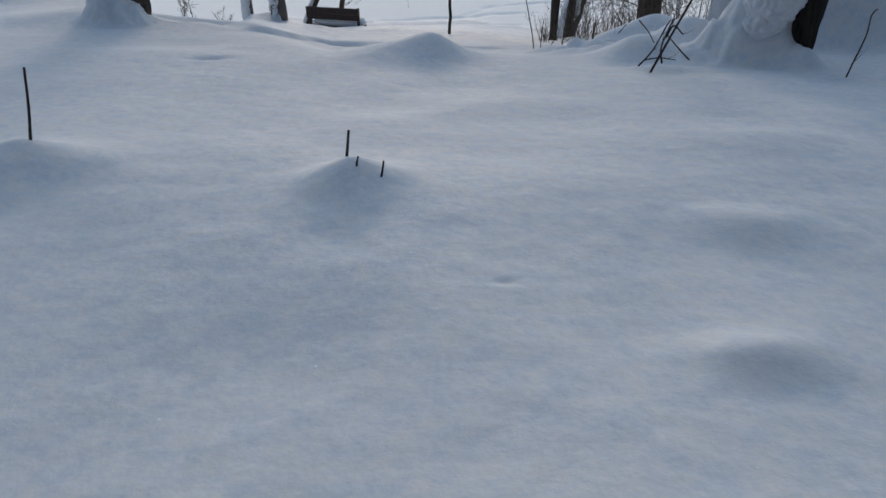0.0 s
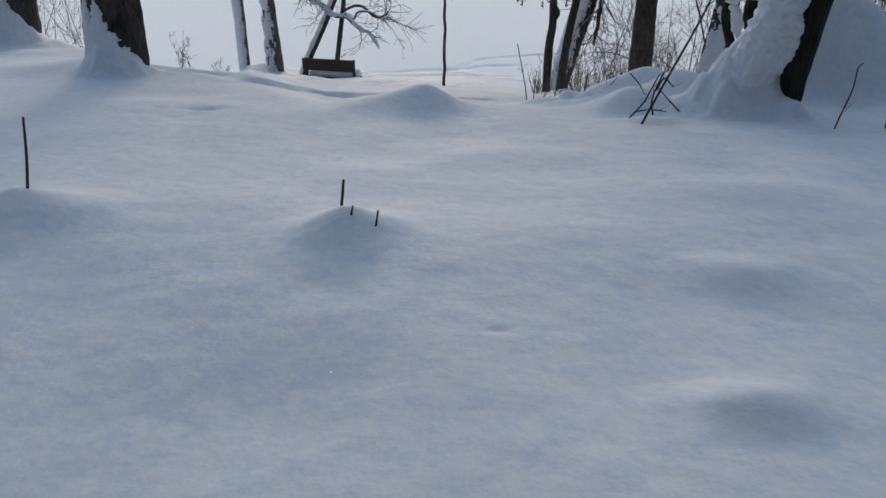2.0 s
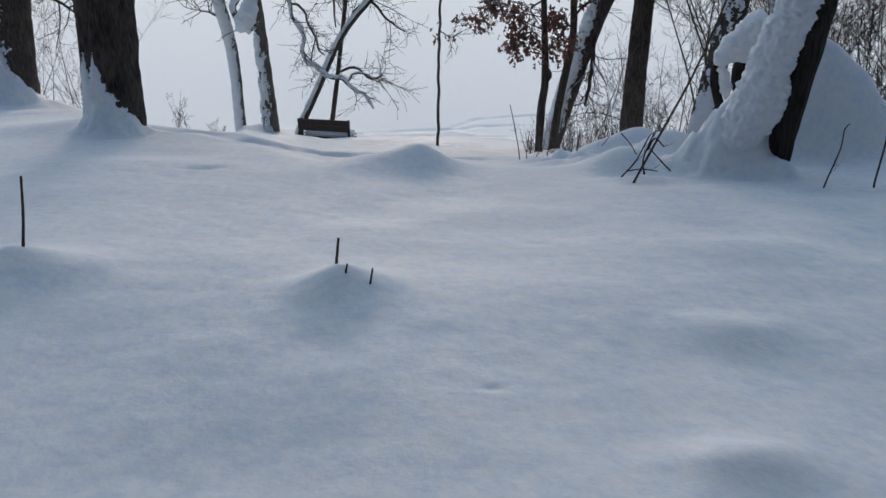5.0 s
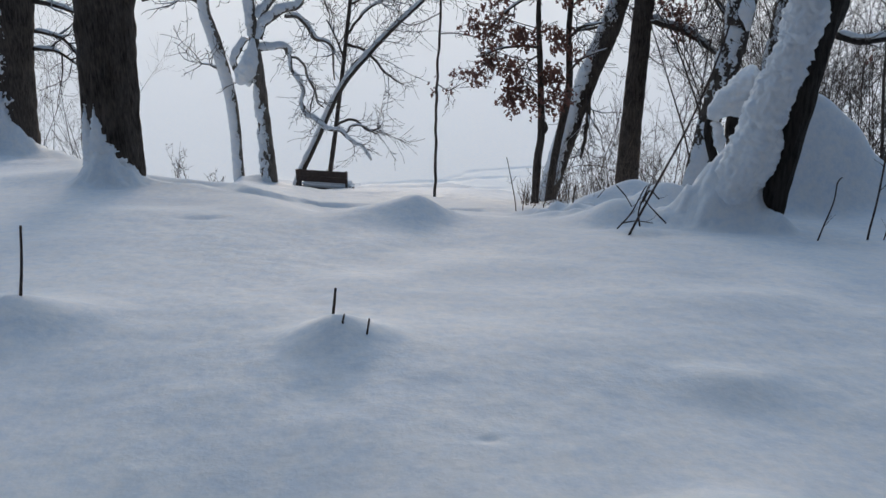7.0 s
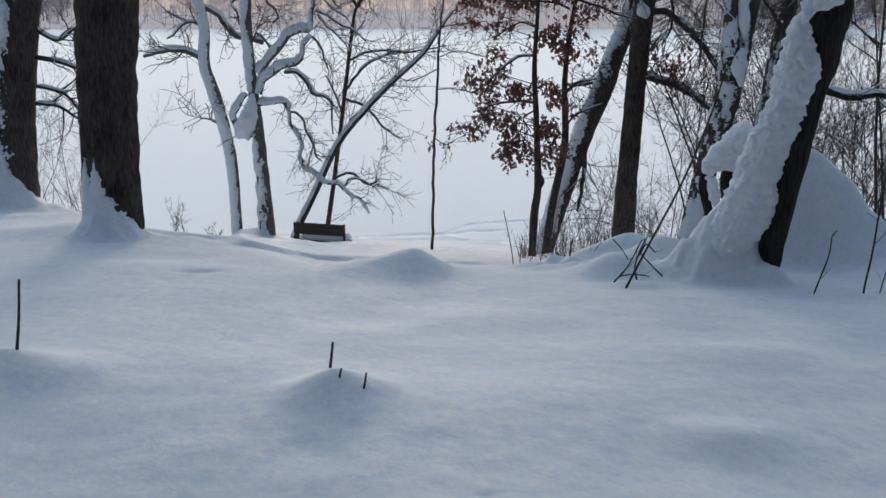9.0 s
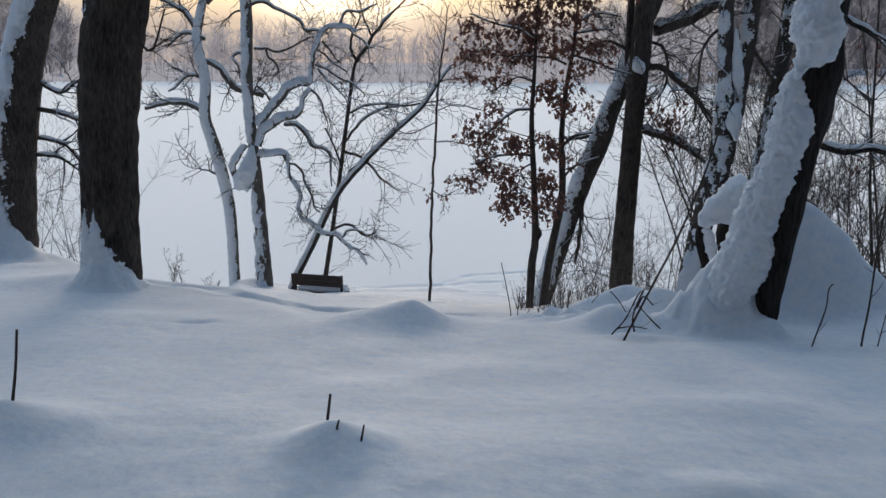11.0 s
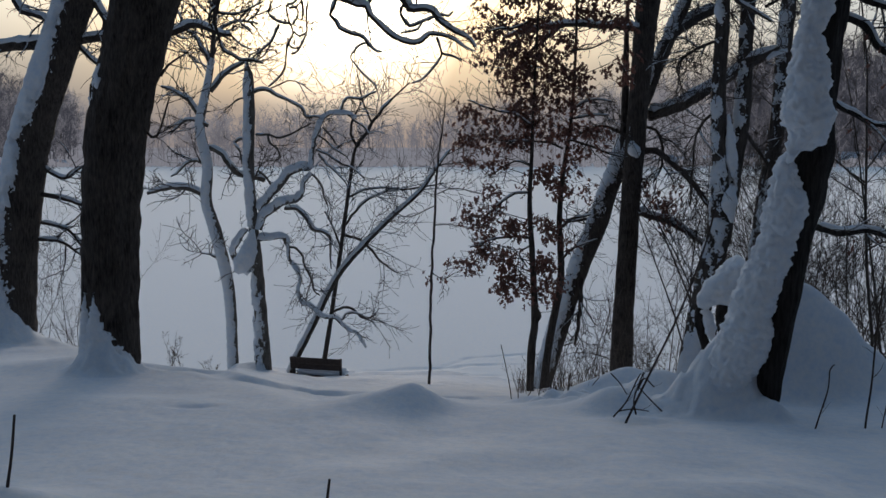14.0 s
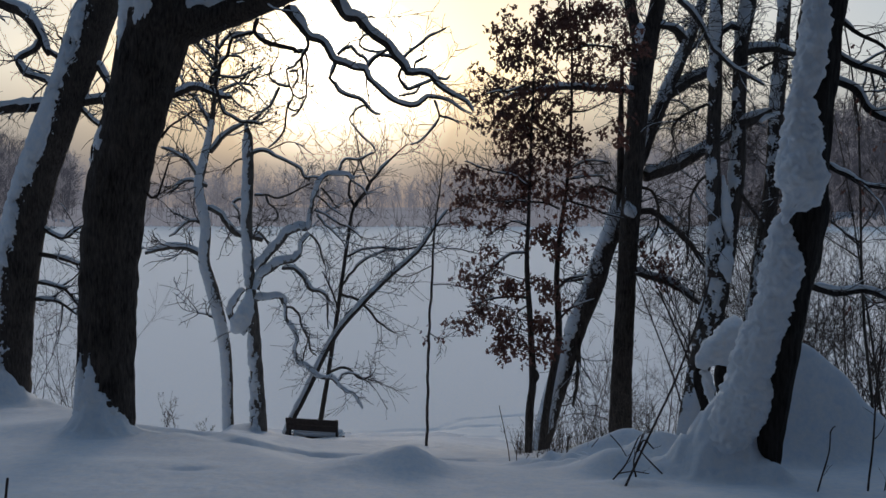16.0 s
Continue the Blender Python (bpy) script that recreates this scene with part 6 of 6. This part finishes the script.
stem([(0.92, 12.00, 2.89), (0.89, 12.00, 3.20), (0.83, 12.00, 3.51), (0.76, 12.00, 3.83)], 0.008, "thin bare shoot standing in the snow", "snow_twig", BRUSH, "twig", 3, 10)
stem([(1.00, 12.00, 2.89), (1.00, 12.00, 3.20), (1.03, 12.00, 3.47)], 0.007, "thin bare shoot standing in the snow", "snow_twig", BRUSH, "twig", 2, 11)
stem([(0.06, 9.20, 3.68), (0.03, 9.20, 3.79), (0.00, 9.20, 3.84)], 0.010, "short broken twig in the snow drift", "snow_twig", STEM, "twig")
stem([(0.97, 12.50, 2.62), (1.09, 12.50, 2.82), (1.23, 12.50, 3.06)], 0.007, "thin bare shoot standing in the snow", "snow_twig", BRUSH, "twig", 2, 12)
stem([(1.27, 12.00, 2.81), (1.28, 12.00, 3.08), (1.29, 12.00, 3.20)], 0.008, "thin bare shoot standing in the snow", "snow_twig", BRUSH, "twig", 2, 13)
stem([(1.54, 11.00, 3.40), (1.55, 11.00, 3.55), (1.57, 11.00, 3.69)], 0.012, "thin bare shoot standing in the snow", "snow_twig", BRUSH, "twig", 2, 14)
stem([(2.38, 12.00, 3.20), (2.30, 12.00, 3.57), (2.04, 12.00, 3.70), (1.77, 12.00, 3.72), (1.56, 12.00, 3.66)], 0.007, "thin shoot arching over the snow drifts", "snow_twig", BRUSH, "twig", 3, 31)
stem([(1.69, 11.00, 3.30), (1.83, 11.00, 3.51), (1.94, 11.00, 3.65)], 0.007, "thin bare shoot standing in the snow", "snow_twig", BRUSH, "twig", 2, 15)


# ---- brushwood ----
def thicket(name, label, spots, rng, tall, r, mat, depth=2, lean=0.25, shoots=3.0, length=0.5, category="shrub"):
    """A clump of bare stems that rise from the ground."""
    tb = Tubes()
    for x, y in spots:
        z = ground_at(x, y)
        h = tall * rng.uniform(0.5, 1.15)
        line, rad = wander((x, y, z - 0.08), (rng.gauss(0, lean), rng.gauss(0, lean), 1), h, r * rng.uniform(0.6, 1.3), rng, 0.16, 0.12, 7)
        tb.add(line, rad, 4, close=False)
        twiggery(tb, line, rad, rng, shoots / max(0.5, h), length, r * 0.5, depth, 0.3, 0.15, 0.8, 0.25, None, 0.0028)
    ob = tb.object(name, mat)
    return tagged(ob, label, category, kind="stuff")


rng = random.Random(31)


def fan(x0, x1, y0, y1, n):
    """Places in a stretch whose breadth grows with its distance."""
    got = []
    for _ in range(n):
        y = rng.uniform(y0, y1)
        got.append((rng.uniform(x0, x1) * y, y))
    return got


thicket("shore_brush", "dense bare brush with fine twigs above the shore", fan(0.15, 0.30, 14.5, 18.5, 26), rng, 2.0, 0.009, BRUSH, 2, 0.35, 4, 0.6)
thicket("shore_brush", "low dry brush round the foot of the trees", fan(0.11, 0.26, 14.0, 17.0, 42), rng, 0.95, 0.006, BRUSH, 2, 0.3, 4, 0.4)
thicket("dry_grass", "dry grass stalks poking through the snow", fan(0.08, 0.24, 14.5, 18, 320), rng, 0.6, 0.0045, BRUSH, 1, 0.18, 1.2, 0.15, "grass")
thicket("tall_thicket", "tall tangled bare thicket of saplings and twigs", fan(0.40, 0.72, 12.5, 17.0, 30), rng, 4.5, 0.016, TWIG, 3, 0.2, 11, 1.1)
thicket("tall_thicket", "slender dark saplings standing in the thicket", fan(0.41, 0.60, 11.5, 15.5, 7), rng, 6.5, 0.032, BARK, 3, 0.12, 8, 1.2)
thicket("tall_thicket", "tangled bare shrubs dusted with snow", fan(0.41, 0.62, 12.0, 15.5, 58), rng, 3.1, 0.012, TWIG, 2, 0.42, 10, 0.8)
thicket("tall_thicket", "tall tangled bare thicket of saplings and twigs", fan(0.27, 0.42, 17.0, 22.0, 30), rng, 6.0, 0.022, TWIG, 3, 0.12, 10, 1.2)
thicket("shore_brush", "bare brush behind the far oak", fan(-0.54, -0.40, 20.0, 24.0, 34), rng, 4.2, 0.010, TWIG, 2, 0.36, 9, 0.8)
thicket("weed", "small dry weed with seed heads in the snow", fan(-0.318, -0.300, 13.2, 13.8, 7), rng, 0.62, 0.006, BRUSH, 2, 0.35, 6, 0.12, "weed")
thicket("weed", "small dry weed with seed heads in the snow", fan(-0.290, -0.260, 13.4, 14.6, 6), rng, 0.32, 0.006, BRUSH, 2, 0.6, 6, 0.12, "weed")
